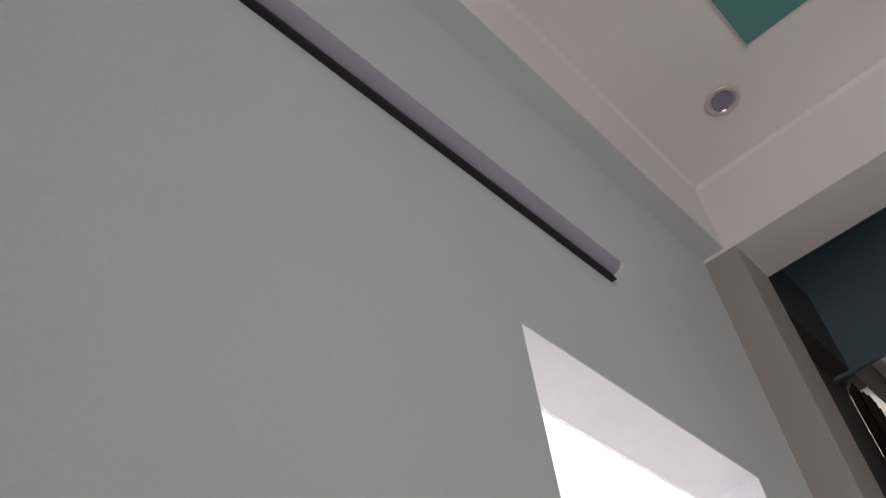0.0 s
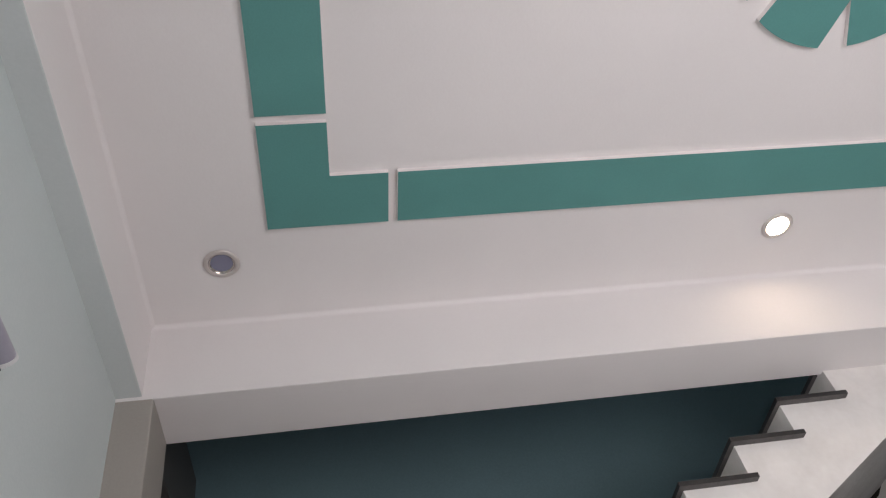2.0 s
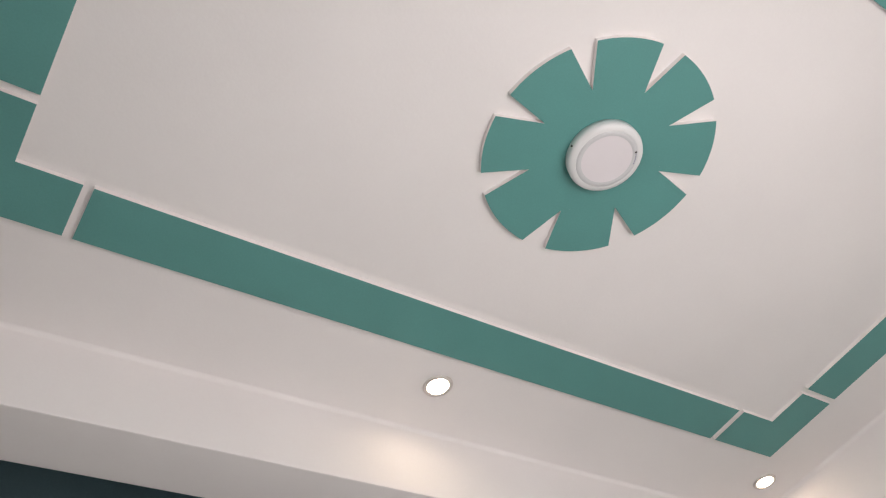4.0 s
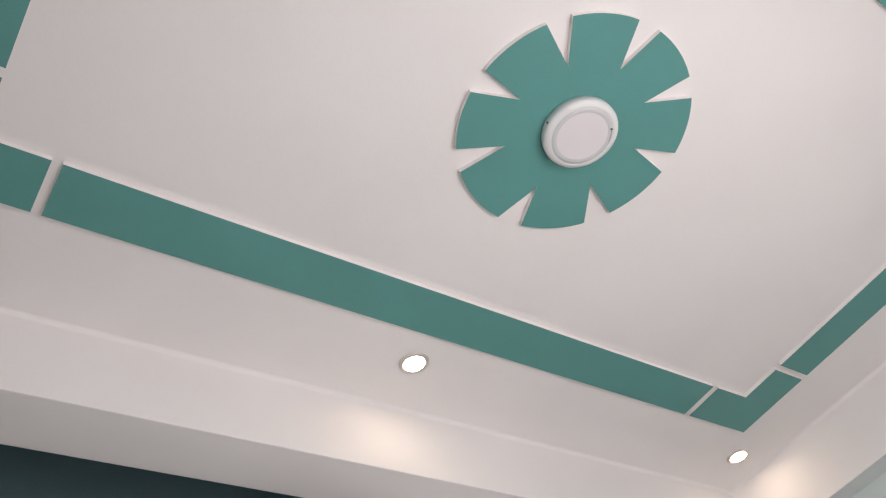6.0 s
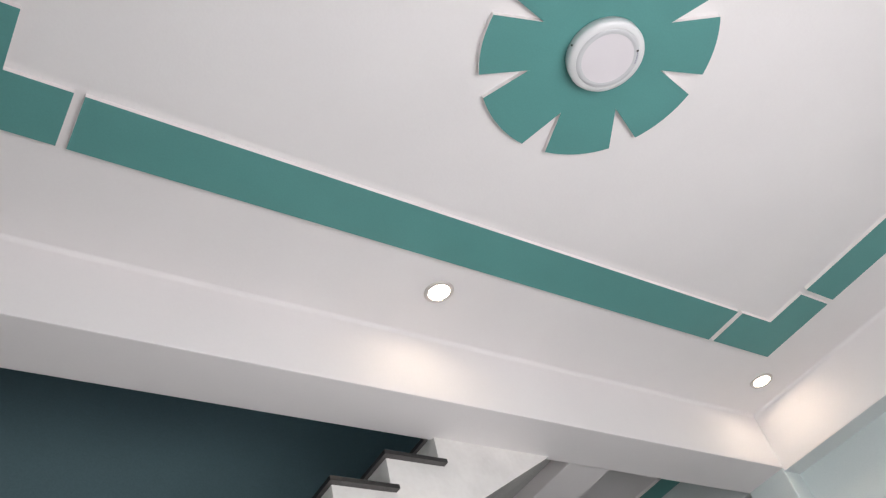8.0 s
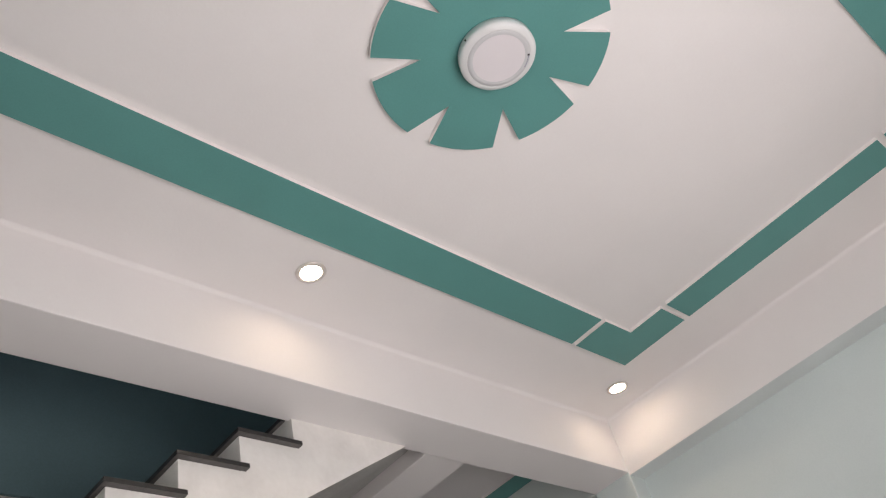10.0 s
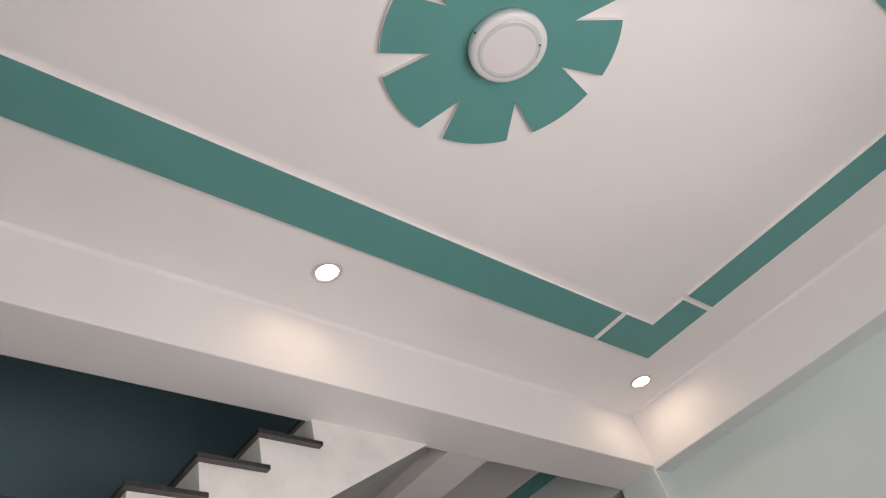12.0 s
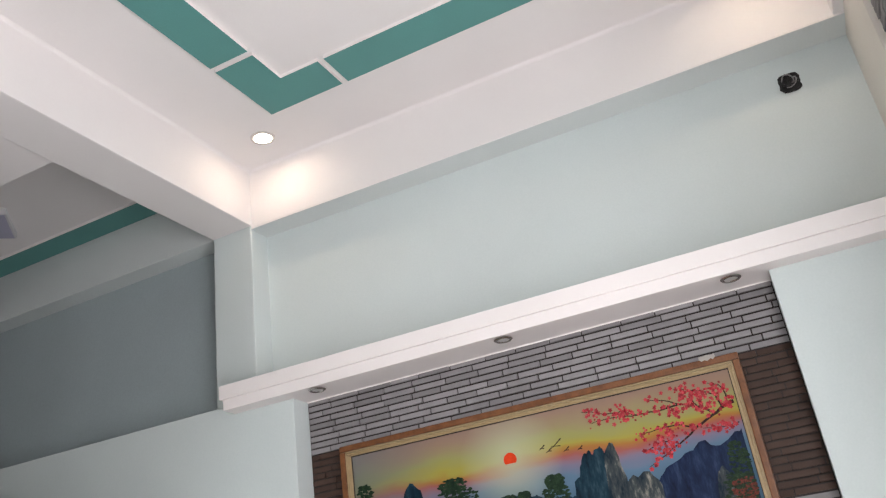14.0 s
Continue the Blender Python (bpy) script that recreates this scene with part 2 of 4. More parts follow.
structure("beam_cross", [(C0, C1, BB - 0.006, FAR + 0.01, BEAM_Z + 0.008, CEIL + 0.14)], WHITE, "white painted beam beside the stair flight", "beam", 0.006)
bm = bmesh.new()
hole = [(1.88, 3.558), (1.963, 3.531), (2.285, 3.570), (2.317, 3.637)]
fr = [bm.verts.new((C0 - 0.003, y, z)) for y, z in hole]
bk = [bm.verts.new((C0 + 0.02, y, z)) for y, z in hole]
bm.faces.new(fr)
for k in range(4):
    bm.faces.new((fr[k], fr[(k + 1) % 4], bk[(k + 1) % 4], bk[k]))
tagged(part("beam_recess", bm, GROUT), "dark unplastered gap where stair meets beam", "recess", kind="structure")
structure("beam_far", [(WEST - 0.1, EAST + 0.1, FAR, FAR + 0.25, BEAM_Z + 0.045, CEIL + 0.1)], WHITE, "white painted beam at the end of the rear room", "beam", 0.006)
# a white beam, coloured greyer to carry the rear room's shade
structure("beam_east_rear", [(4.520, EAST + 0.1, BB - 0.004, FAR + 0.004, BEAM_Z + 0.01, CEIL + 0.1)], SHADED_BEAM, "white beam along the rear room wall, its shade put into the colour", "beam", 0.006)
# underside as dark as the face: its shade is in the colour
structure("beam_west_rear", [(WEST - 0.3, -0.50, BB - 0.004, FAR + 0.004, BEAM_Z, CEIL + 0.1)], BROWN_WALL, "dark grey-brown beam above the stair window, with its underside's shade in the colour", "beam", 0.006)
# thin pale plate painted in for the daylit part of the underside
structure("lit_head_patch", [(WEST - 0.15, -0.502, 1.84, 2.56, BEAM_Z - 0.009, BEAM_Z - 0.003)], PALE, "pale patch of window light painted under the beam above the stair window", "window head")



def cove(name, p, q, side, label, m=None, r=0.022):
    """A hollow plaster fillet from p to q along the ceiling, against a beam that stands towards side."""
    bm = bmesh.new()
    px, py = p
    qx, qy = q
    sx, sy = side
    rows = []
    for k in range(17):
        a = math.pi / 2 * k / 16
        out, down = r * (1 - math.sin(a)), r * (1 - math.cos(a))
        rows.append([bm.verts.new((x - sx * out, y - sy * out, CEIL - down + 0.001)) for x, y in ((px, py), (qx, qy))])
    for u, v in zip(rows, rows[1:]):
        bm.faces.new((u[0], u[1], v[1], v[0]))
    back = [bm.verts.new((x + sx * 0.01, y + sy * 0.01, CEIL + 0.01)) for x, y in ((px, py), (qx, qy))]
    bm.faces.new((rows[0][0], back[0], back[1], rows[0][1]))
    bm.faces.new((rows[-1][1], back[1], back[0], rows[-1][0]))
    for e in (0, 1):
        bm.faces.new([row[e] for row in rows] + [back[e]])
    tagged(part(name, bm, WHITE, m=m), label, "cove", kind="structure")


cove("cove_stair", (-0.492, BF), (4.503, BF), (0, 1), "rounded white plaster corner where ceiling meets the stair beam")
cove("cove_west", (-0.492, FRONT), (-0.492, BF), (-1, 0), "rounded white plaster corner above the window wall")
cove("cove_east", (4.503, FRONT), (4.503, BF), (1, 0), "rounded white plaster corner above the picture wall", SKEW_BEAM)

# outer walls; openings go through
WY0, WY1, WZ0, WZ1 = -0.934, 0.07, 0.9, 2.398
SY0, SY1, SZ0 = 1.80, 2.58, 2.5
structure("wall_west", [
    (WEST - 0.15, WEST, FRONT - 0.3, WY0, 0, TOP),
    (WEST - 0.15, WEST, WY1, BB - 0.05, 0, TOP),
    (WEST - 0.15, WEST, WY0, WY1, 0, WZ0),
    (WEST - 0.15, WEST, WY0, WY1, WZ1, TOP),
], MINT, "pale mint painted wall with a deep window opening", "wall")
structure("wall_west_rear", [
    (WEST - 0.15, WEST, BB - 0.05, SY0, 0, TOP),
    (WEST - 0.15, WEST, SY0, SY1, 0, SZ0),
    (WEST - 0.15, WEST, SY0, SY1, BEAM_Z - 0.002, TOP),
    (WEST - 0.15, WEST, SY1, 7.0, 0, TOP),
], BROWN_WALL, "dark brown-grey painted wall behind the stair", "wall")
structure("wall_east", [(4.645, EAST + 0.25, FRONT - 0.3, BB - 0.05, 0, 4.0)], MINT, "pale mint painted wall above the picture niche", "wall", 0.0, SKEW)
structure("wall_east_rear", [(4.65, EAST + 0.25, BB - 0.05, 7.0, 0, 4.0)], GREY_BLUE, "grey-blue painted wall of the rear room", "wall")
structure("wall_stair", [(WEST, 2.88, STAIR_WALL, STAIR_WALL + 0.02, BEAM_Z - 0.012, TOP), (2.88, C1, STAIR_WALL, STAIR_WALL + 0.02, 3.62, TOP)], DEEP, "dark teal painted wall behind the stair", "wall")
# added out of view to block front light from the rear room
structure("light_block_under_stair", [(-0.45, 4.36, 0.79, 0.88, 0, 1.85)], MINT, "unseen added partition below the stair that keeps light from the rear room", "wall")
structure("wall_upper", [(WEST, C1, BF + 0.03, BB - 0.02, CEIL + 0.14, TOP), (C1 - 0.1, C1 + 0.1, BB, STAIR_WALL, CEIL + 0.14, TOP)], DEEP, "dark teal painted wall of the stairwell", "wall")
structure("wall_far", [(WEST, EAST, 6.8, 7.0, 0, CEIL), (4.435, EAST, FAR + 0.01, FAR + 0.24, 0, BEAM_Z + 0.05)], MINT, "grey painted wall of the space behind", "wall")
structure("wall_front", [(WEST, DOOR_X - DOOR_W / 2, FRONT - 0.28, FRONT - 0.08, 0, BEAM_Z - 0.02), (DOOR_X + DOOR_W / 2, EAST, FRONT - 0.28, FRONT - 0.08, 0, BEAM_Z - 0.02), (DOOR_X - DOOR_W / 2, DOOR_X + DOOR_W / 2, FRONT - 0.28, FRONT - 0.08, 2.75, BEAM_Z - 0.02)], MINT, "pale painted wall round the assumed front door opening", "wall")

structure("pillar_west", [(WEST - 0.02, -0.452, BF + 0.003, BB - 0.003, 0, BEAM_Z + 0.01)], COLUMN, "beige grey painted pillar at the stair opening", "pillar", 0.006)
structure("pillar_east", [(4.50, EAST + 0.02, BF + 0.003, BB - 0.003, 0, BEAM_Z + 0.01)], MINT, "pale painted pillar beside the picture wall", "pillar", 0.008)
structure("pillar_front", [(4.13, EAST + 0.02, FRONT - 0.28, FRONT - 0.045, 0, BEAM_Z + 0.01)], PALE, "pale painted pillar at the front of the picture wall", "pillar", 0.008)
structure("pillar_far", [(4.487, EAST + 0.02, FAR - 0.03, FAR + 0.2, 0, BEAM_Z + 0.06)], MINT, "pale painted pillar in the rear corner", "pillar", 0.008)
# frame of the assumed door, out of view
structure("door_opening_frame", [(DOOR_X - DOOR_W / 2 - 0.03, DOOR_X - DOOR_W / 2 + 0.02, FRONT - 0.2, FRONT - 0.06, 0, 2.748), (DOOR_X + DOOR_W / 2 - 0.02, DOOR_X + DOOR_W / 2 + 0.03, FRONT - 0.2, FRONT - 0.06, 0, 2.748)], ALU, "white frame of the assumed front door opening, out of view", "door frame")

# thick lower wall with the niche
LX, NX = 4.37, 4.505
NY0, NY1 = -2.08, 0.172
structure("wall_niche", [
    (LX, EAST, NY1, 3.40, 0, 2.405),
    (LX, EAST, -2.62, NY0, 0, 2.405),
    (NX, EAST, NY0, NY1, 0, 2.405),
    (LX, EAST, NY0, NY1, 0, 0.75),
], MINT, "pale painted lower wall with a shallow niche", "wall", 0.004, SKEW)
ledge = thing("ledge", (0, 0, 0), "white two-step moulded ledge above the picture niche", "ledge", kind="structure", m=SKEW @ pose(4.265, 0.535, 2.332))
bm = bmesh.new()
box(bm, 0.0, 0.42, FRONT + 0.03 - 0.535, 0.0, 0.078, 0.149, 0.004)
part("upper_step", bm, TRIM, ledge)
bm = bmesh.new()
box(bm, 0.012, 0.42, FRONT + 0.03 - 0.535, -0.014, 0.024, 0.0785, 0.004)
part("lower_step", bm, TRIM, ledge)


# ---------------------------------------------------------------- teal ceiling decoration
def board(name, outline, parent, z0=CEIL - 0.020, z1=CEIL + 0.001):
    bm = bmesh.new()
    prism(bm, outline, z0, z1, 0, 1)
    return part(name, bm, [TEAL, TRIM], parent)


FX, FY, BW, LEG, GAP = 4.10, -2.22, 0.221, 0.44, 0.034
border = thing("ceiling_border", (0, 0, 0), "teal rectangular border of raised boards on the white ceiling", "ceiling border")
WEST_BW = 0.233      # the boards on the window side are slightly wider
for sx, ox, bw in ((1, 0, WEST_BW), (-1, FX, BW)):
    corner = [(0, 0), (0, -LEG), (bw, -LEG), (bw, -BW), (LEG, -BW), (LEG, 0)]
    for sy, oy in ((1, 0), (-1, FY)):
        pts = [(ox + sx * x, oy + sy * y) for x, y in corner]
        board("corner_board", pts if sx * sy > 0 else pts[::-1], border)
a, b = LEG + GAP, FX - LEG - GAP
for y0, y1 in ((-BW, 0), (FY, FY + BW)):
    board("long_board", [(a, y0), (b, y0), (b, y1), (a, y1)], border)
a, b = FY + LEG + GAP, -LEG - GAP
for x0, x1 in ((0, WEST_BW), (FX - BW, FX)):
    board("short_board", [(x0, a), (x1, a), (x1, b), (x0, b)], border)

rear_border = thing("ceiling_border", (0, 0, 0), "teal border boards on the rear room ceiling", "ceiling border")
board("long_board", [(4.342, 0.76), (4.513, 0.76), (4.513, FAR - 0.003), (4.342, FAR - 0.19)], rear_border)
board("short_board", [(C1 + 0.02, FAR - 0.19), (4.342, FAR - 0.19), (4.513, FAR - 0.003), (C1 + 0.02, FAR - 0.003)], rear_border)
far_border = thing("ceiling_border", (0, 0, 0), "teal border board on the dark ceiling behind the far beam", "ceiling border")
board("long_board", [(4.37, FAR + 0.26), (4.53, FAR + 0.26), (4.53, 6.6), (4.37, 6.6)], far_border)

# rosette: a hub and eight petals with wedge slits between them
ROSE = (1.983, -1.081)
R_OUT, R_IN = 0.4445, 0.266
# each hand-cut slit: its two sides at the rim and its tip, in degrees
slits = ((-185.9, -178.3, -174.5), (-142.0, -135.0, -130.2), (-98.8, -91.6, -86.1), (-55.5, -51.2, -43.4), (-12.7, -8.8, -1.1), (32.2, 37.8, 46.3), (81.0, 86.1, 95.2), (131.4, 140.4, 144.4))
rosette = thing("ceiling_rosette", (ROSE[0], ROSE[1], 0), "teal flower-shaped raised rosette on the white ceiling", "ceiling rosette")
rim = lambda r, deg: (r * math.cos(radians(deg)), r * math.sin(radians(deg)))
hub = []
for (_, tip, start), (end, next_tip, _) in zip(slits, slits[1:] + (tuple(v + 360 for v in slits[0]),)):
    hub.append(rim(R_IN, tip))
    petal = [rim(R_IN, tip)] + [rim(R_OUT, start + (end - start) * k / 14) for k in range(15)] + [rim(R_IN, next_tip)]
    board("petal", petal, rosette)
board("hub", hub, rosette)


# ---------------------------------------------------------------- lamps
def round_lamp(x, y, z):
    ob = thing("ceiling_light", (x, y, z), "round white surface-mounted ceiling light, switched off", "ceiling light")
    bm = bmesh.new()
    lathe(bm, [(0.136, 0.0), (0.1405, -0.003), (0.1415, -0.030), (0.1385, -0.038), (0.1285, -0.0430), (0.1200, -0.0455), (0.1170, -0.0460), (0.1160, -0.0452)], 72)
    body = part("body", bm, LAMP_BODY, ob)
    bm = bmesh.new()
    lathe(bm, [(0.1162, -0.0450), (0.1155, -0.0465), (0.1025, -0.0475), (0.0970, -0.0460)], 72)
    front = part("front_ring", bm, LAMP_RIM, ob)
    bm = bmesh.new()
    disc(bm, 0.0975, -0.0458, 72)
    part("diffuser", bm, LAMP_FACE, ob)
    bm = bmesh.new()
    box(bm, -0.004, 0.004, -0.003, 0.003, -0.0035, 0.0035, 0.001)
    part("screw", bm, GROUT, body, m=pose(0.1415 * math.cos(radians(172)), 0.1415 * math.sin(radians(172)), -0.024))
    for k in range(6):
        bm = bmesh.new()
        box(bm, -0.0016 if k else -0.004, 0.0016 if k else 0.004, -0.0034, 0.0034, -0.0479, -0.0460)
        a = radians(318 + 5 * k)
        part("mark", bm, GROUT if k == 0 else LENS, front, m=pose(0.1090 * math.cos(a), 0.1090 * math.sin(a), 0, 0, 0, math.degrees(a)))
    return ob


round_lamp(1.990, -1.087, CEIL - 0.020)


def downlight(lit, label):
    ob = thing("downlight", (0, 0, 0), label, "downlight", "recessed ceiling downlights")
    bm = bmesh.new()
    lathe(bm, [(0.049, -0.001), (0.050, -0.006), (0.060, -0.006), (0.066, -0.004), (0.0675, 0.0)], 40)
    part("ring", bm, RING, ob)
    bm = bmesh.new()
    lathe(bm, [(0.0492, -0.003), (0.0455, 0.0035), (0.0405, 0.0036)], 40)
    part("reflector", bm, CHROME, ob)
    bm = bmesh.new()
    disc(bm, 0.0465 if lit else 0.041, -0.0022 if lit else 0.0028, 40)
    part("diffuser", bm, DOWN_ON if lit else LENS, ob)
    return ob


off = downlight(False, "round recessed downlight with satin ring, switched off")
off.matrix_basis = pose(-0.185, 0.16, CEIL - 0.004)
on = downlight(True, "round recessed downlight with satin ring, lit warm white")
on.matrix_basis = pose(2.069, 0.182, CEIL - 0.004)
copy_thing(on, pose(4.266, 0.187, CEIL - 0.004))
copy_thing(on, pose(4.266, -2.36, CEIL - 0.004))

# small lights under the ledge
small = thing("ledge_light", (0, 0, 0), "small round recessed light under the ledge, switched off", "downlight", "lights under the ledge")
bm = bmesh.new()
lathe(bm, [(0.026, 0.002), (0.028, -0.004), (0.036, -0.005), (0.042, 0.0)], 28)
part("ring", bm, CHROME, small)
bm = bmesh.new()
disc(bm, 0.0275, -0.001, 28)
part("diffuser", bm, SOFFIT, small)
small.matrix_basis = SKEW @ pose(4.315, 0.0, 2.348)
copy_thing(small, SKEW @ pose(4.32, -0.955, 2.348))
copy_thing(small, SKEW @ pose(4.325, -1.935, 2.348))


def square_lamp(x, y, turn, label):
    ob = thing("square_light", (x, y, CEIL), label, "ceiling light", "square lights in the rear room", m=pose(x, y, CEIL, 0, 0, turn))
    bm = bmesh.new()
    box(bm, -0.160, 0.160, -0.160, 0.160, -0.044, 0.001, 0.006)
    part("body", bm, LAMP_RIM, ob)
    bm = bmesh.new()
    box(bm, -0.150, 0.150, -0.150, 0.150, -0.048, -0.040, 0.003)
    part("diffuser", bm, PANEL_GREY, ob)
    bm = bmesh.new()
    lathe(bm, [(0.0005, -0.003), (0.006, -0.003), (0.007, 0.001)], 12)
    part("screw", bm, BLACK, ob, m=pose(-0.105, -0.160, -0.020, -90, 0, 0))
    return ob


square_lamp(3.952, 2.02, -49, "square surface ceiling light, unlit, on the rear room ceiling")
square_lamp(3.92, 4.90, -52, "square surface ceiling light, unlit, behind the far beam")
square_lamp(1.13, 2.70, -42, "square surface ceiling light, unlit, behind the stair")


def tube_light():
    length = 1.27
    ob = thing("tube_light", (0, 0, 0), "long unlit tube light with half-round diffuser on the wall", "tube light", m=pose(WEST, -0.435, 2.843, 1.0, 0, 0))
    bm = bmesh.new()
    box(bm, 0.0, 0.014, -length, 0.0, -0.033, 0.028, 0.002)
    channel = part("channel", bm, TUBE_BASE, ob)
    # black strip modelled for the shadow gap below the channel
    bm = bmesh.new()
    box(bm, 0.0, 0.017, -length + 0.002, -0.002, -0.0375, -0.0325, 0.001)
    part("shadow_strip", bm, BLACK, channel)
    bm = bmesh.new()
    box(bm, 0.012, 0.0165, -length + 0.013, -0.013, -0.0300, -0.0265)
    part("seam", bm, BLACK, channel)
    bm = bmesh.new()
    rows = []
    for y in (-length + 0.012, -0.012):
        rows.append([bm.verts.new((0.012 + 0.034 * math.sin(math.pi * k / 16), y, 0.0265 * math.cos(math.pi * k / 16))) for k in range(17)])
    for k in range(16):
        bm.faces.new((rows[0][k], rows[0][k + 1], rows[1][k + 1], rows[1][k])).smooth = True
    part("diffuser", bm, TUBE, ob)
    for y0 in (-length, -0.012):
        bm = bmesh.new()
        n = 16
        ra = [bm.verts.new((0.0 + 0.048 * math.sin(math.pi * k / n), y0, 0.031 * math.cos(math.pi * k / n))) for k in range(n + 1)]
        rb = [bm.verts.new((0.0 + 0.048 * math.sin(math.pi * k / n), y0 + 0.012, 0.031 * math.cos(math.pi * k / n))) for k in range(n + 1)]
        bm.faces.new(ra)
        bm.faces.new(rb[::-1])
        for k in range(n + 1):
            bm.faces.new((ra[k], ra[(k + 1) % (n + 1)], rb[(k + 1) % (n + 1)], rb[k]))
        part("end_cap", bm, LAMP_BODY, ob)
    bm = bmesh.new()
    box(bm, 0.0, 0.004, 0.0, 0.022, -0.032, 0.012)
    part("bracket", bm, LAMP_BODY, ob)
    return ob


tube_light()


# ---------------------------------------------------------------- windows
def window(name, y0, y1, z0, z1, x, label):
    """The frame is fixed to the outer face and overlaps the wall round the opening."""
    ob = thing(name, (x, (y0 + y1) / 2, z0), label, "window", kind="structure")
    h, w, t = z1 - z0, y1 - y0, 0.05
    for n, b in (("jamb", (-0.014, 0.014, -w / 2 - t, -w / 2 - 0.002, -t, h + t)), ("jamb", (-0.014, 0.014, w / 2 + 0.002, w / 2 + t, -t, h + t)),
                 ("head", (-0.014, 0.014, -w / 2, w / 2, h + 0.002, h + t)), ("sill", (-0.014, 0.014, -w / 2, w / 2, -t, -0.002))):
        bm = bmesh.new()
        box(bm, *b, bevel=0.003)
        part(n, bm, ALU, ob)
    bm = bmesh.new()
    box(bm, -0.003, 0.003, -w / 2 - 0.004, w / 2 + 0.004, -0.004, h + 0.004)
    pane = part("pane", bm, GLASS, ob)
    pane.visible_shadow = False
    return ob


window("window_1", WY0, WY1, WZ0, WZ1, WEST - 0.166, "white framed window in a deep reveal, full of daylight")
window("window_2", SY0, SY1, SZ0, BEAM_Z - 0.012, WEST - 0.166, "tall window lighting the space behind the stair")
HAZE = glowing("overcast_sky", (1.0, 1.0, 1.0), 5.0)
bm = bmesh.new()
box(bm, -3.6, -3.5, -9.0, 16.0, -0.1, 16.0)
tagged(part("backdrop", bm, HAZE), "bright white overcast sky outside the windows", "sky", kind="structure")
bm = bmesh.new()
box(bm, WEST - 0.1515, WEST - 0.001, WY0 - 0.0, WY1 + 0.0, WZ1 - 0.004, WZ1 + 0.001)
box(bm, WEST - 0.1515, WEST - 0.001, WY1 - 0.004, WY1 + 0.001, WZ0, WZ1 - 0.004)
box(bm, WEST - 0.1515, WEST - 0.001, WY0 - 0.001, WY0 + 0.004, WZ0, WZ1 - 0.004)
tagged(part("window_reveal", bm, REVEAL), "white painted reveal round the window", "window reveal", kind="structure")

CLOTH = material("dark_brown_cloth", (0.035, 0.026, 0.022), 0.9, vary=0.35, scale=9, fine=70, bump=0.6, dark=(0.012, 0.009, 0.008))


def curtain(y0, y1, z0, z1, x):
    """Gathered cloth: deep uneven folds, ragged hem at the top."""
    ob = thing("curtain", (x, y0, z0), "dark brown gathered curtain drawn aside at the stair window", "curtain")
    r = random.Random(9)
    cols, rows = 44, 14
    phase = [r.uniform(-0.5, 0.5) for _ in range(cols + 1)]
    bm = bmesh.new()
    for side in (0.0, 0.004):
        grid = []
        for i in range(cols + 1):
            u = i / cols
            line = []
            for k in range(rows + 1):
                v = k / rows
                flare = 1.0 - 0.25 * math.sin(math.pi * v)
                top = r.uniform(-0.03, 0.02) if k == rows else 0.0
                line.append(bm.verts.new((side + 0.022 * math.sin(u * 38 + phase[i] + v) + 0.006 * math.sin(v * 9 + i), (y1 - y0) * u * flare, (z1 - z0) * v + top)))
            grid.append(line)
        for a, b in zip(grid, grid[1:]):
            for k in range(rows):
                bm.faces.new((a[k], b[k], b[k + 1], a[k + 1])).smooth = True
    part("cloth", bm, CLOTH, ob)
    return ob


curtain(1.66, 1.93, 0.9, 3.40, WEST + 0.045)

# ---------------------------------------------------------------- stair
RISE, GO = 0.1650, 0.2775
stair = thing("staircase", (0, 0, 0), "white plastered stair flight with dark granite treads", "staircase")
X0, Z0 = 2.002, 3.313   # a riser's face and the tread on it
first, last = -7, 4
SF = 0.720              # face of the flight
under = lambda x: 3.474 + 0.598 * (x - 2.994)
prof = []
xl = X0 + first * GO
prof.append((xl, under(xl) if under(xl) < Z0 + (first - 1) * RISE else Z0 + (first - 1) * RISE - 0.1))
prof.append((C0 - 0.004, under(C0)))
for k in range(last, first - 1, -1):
    x, z = X0 + k * GO, Z0 + k * RISE - (0.011 if k < 1 else 0.0)
    if k == last:
        prof.append((C0 - 0.004, z))
    else:
        prof.append((x + GO, z))
    prof.append((x, z))
prof.append((xl, Z0 + (first - 1) * RISE))
bm = bmesh.new()
fa = [bm.verts.new((x, SF, z)) for x, z in prof]
fb = [bm.verts.new((x, 1.90, z)) for x, z in prof]
bm.faces.new(fa)
bm.faces.new(fb[::-1])
for i in range(len(prof)):
    j = (i + 1) % len(prof)
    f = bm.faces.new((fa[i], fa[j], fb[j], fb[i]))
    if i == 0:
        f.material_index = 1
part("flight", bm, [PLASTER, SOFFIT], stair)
for k in range(first, last + 1):
    x, z = X0 + k * GO, Z0 + k * RISE
    if x + GO > C0:
        continue
    bm = bmesh.new()
    box(bm, x - 0.021, x + GO + 0.022, SF - 0.031 if k < 1 else BB + 0.022, STAIR_WALL - 0.004, z - 0.010, z + 0.011, 0.003)
    bm.normal_update()
    for f in bm.faces:
        f.material_index = 1 if f.normal.z < -0.9 else 0
    part("tread", bm, [GRANITE, SAWN], stair)
bm = bmesh.new()
box(bm, WEST + 0.002, xl + 0.002, SF, 1.80, Z0 + (first - 1) * RISE - 0.16, Z0 + (first - 1) * RISE)
part("landing", bm, PLASTER, stair)

# ---------------------------------------------------------------- framed picture
PW, PH = 1.865, 1.07      # outer size
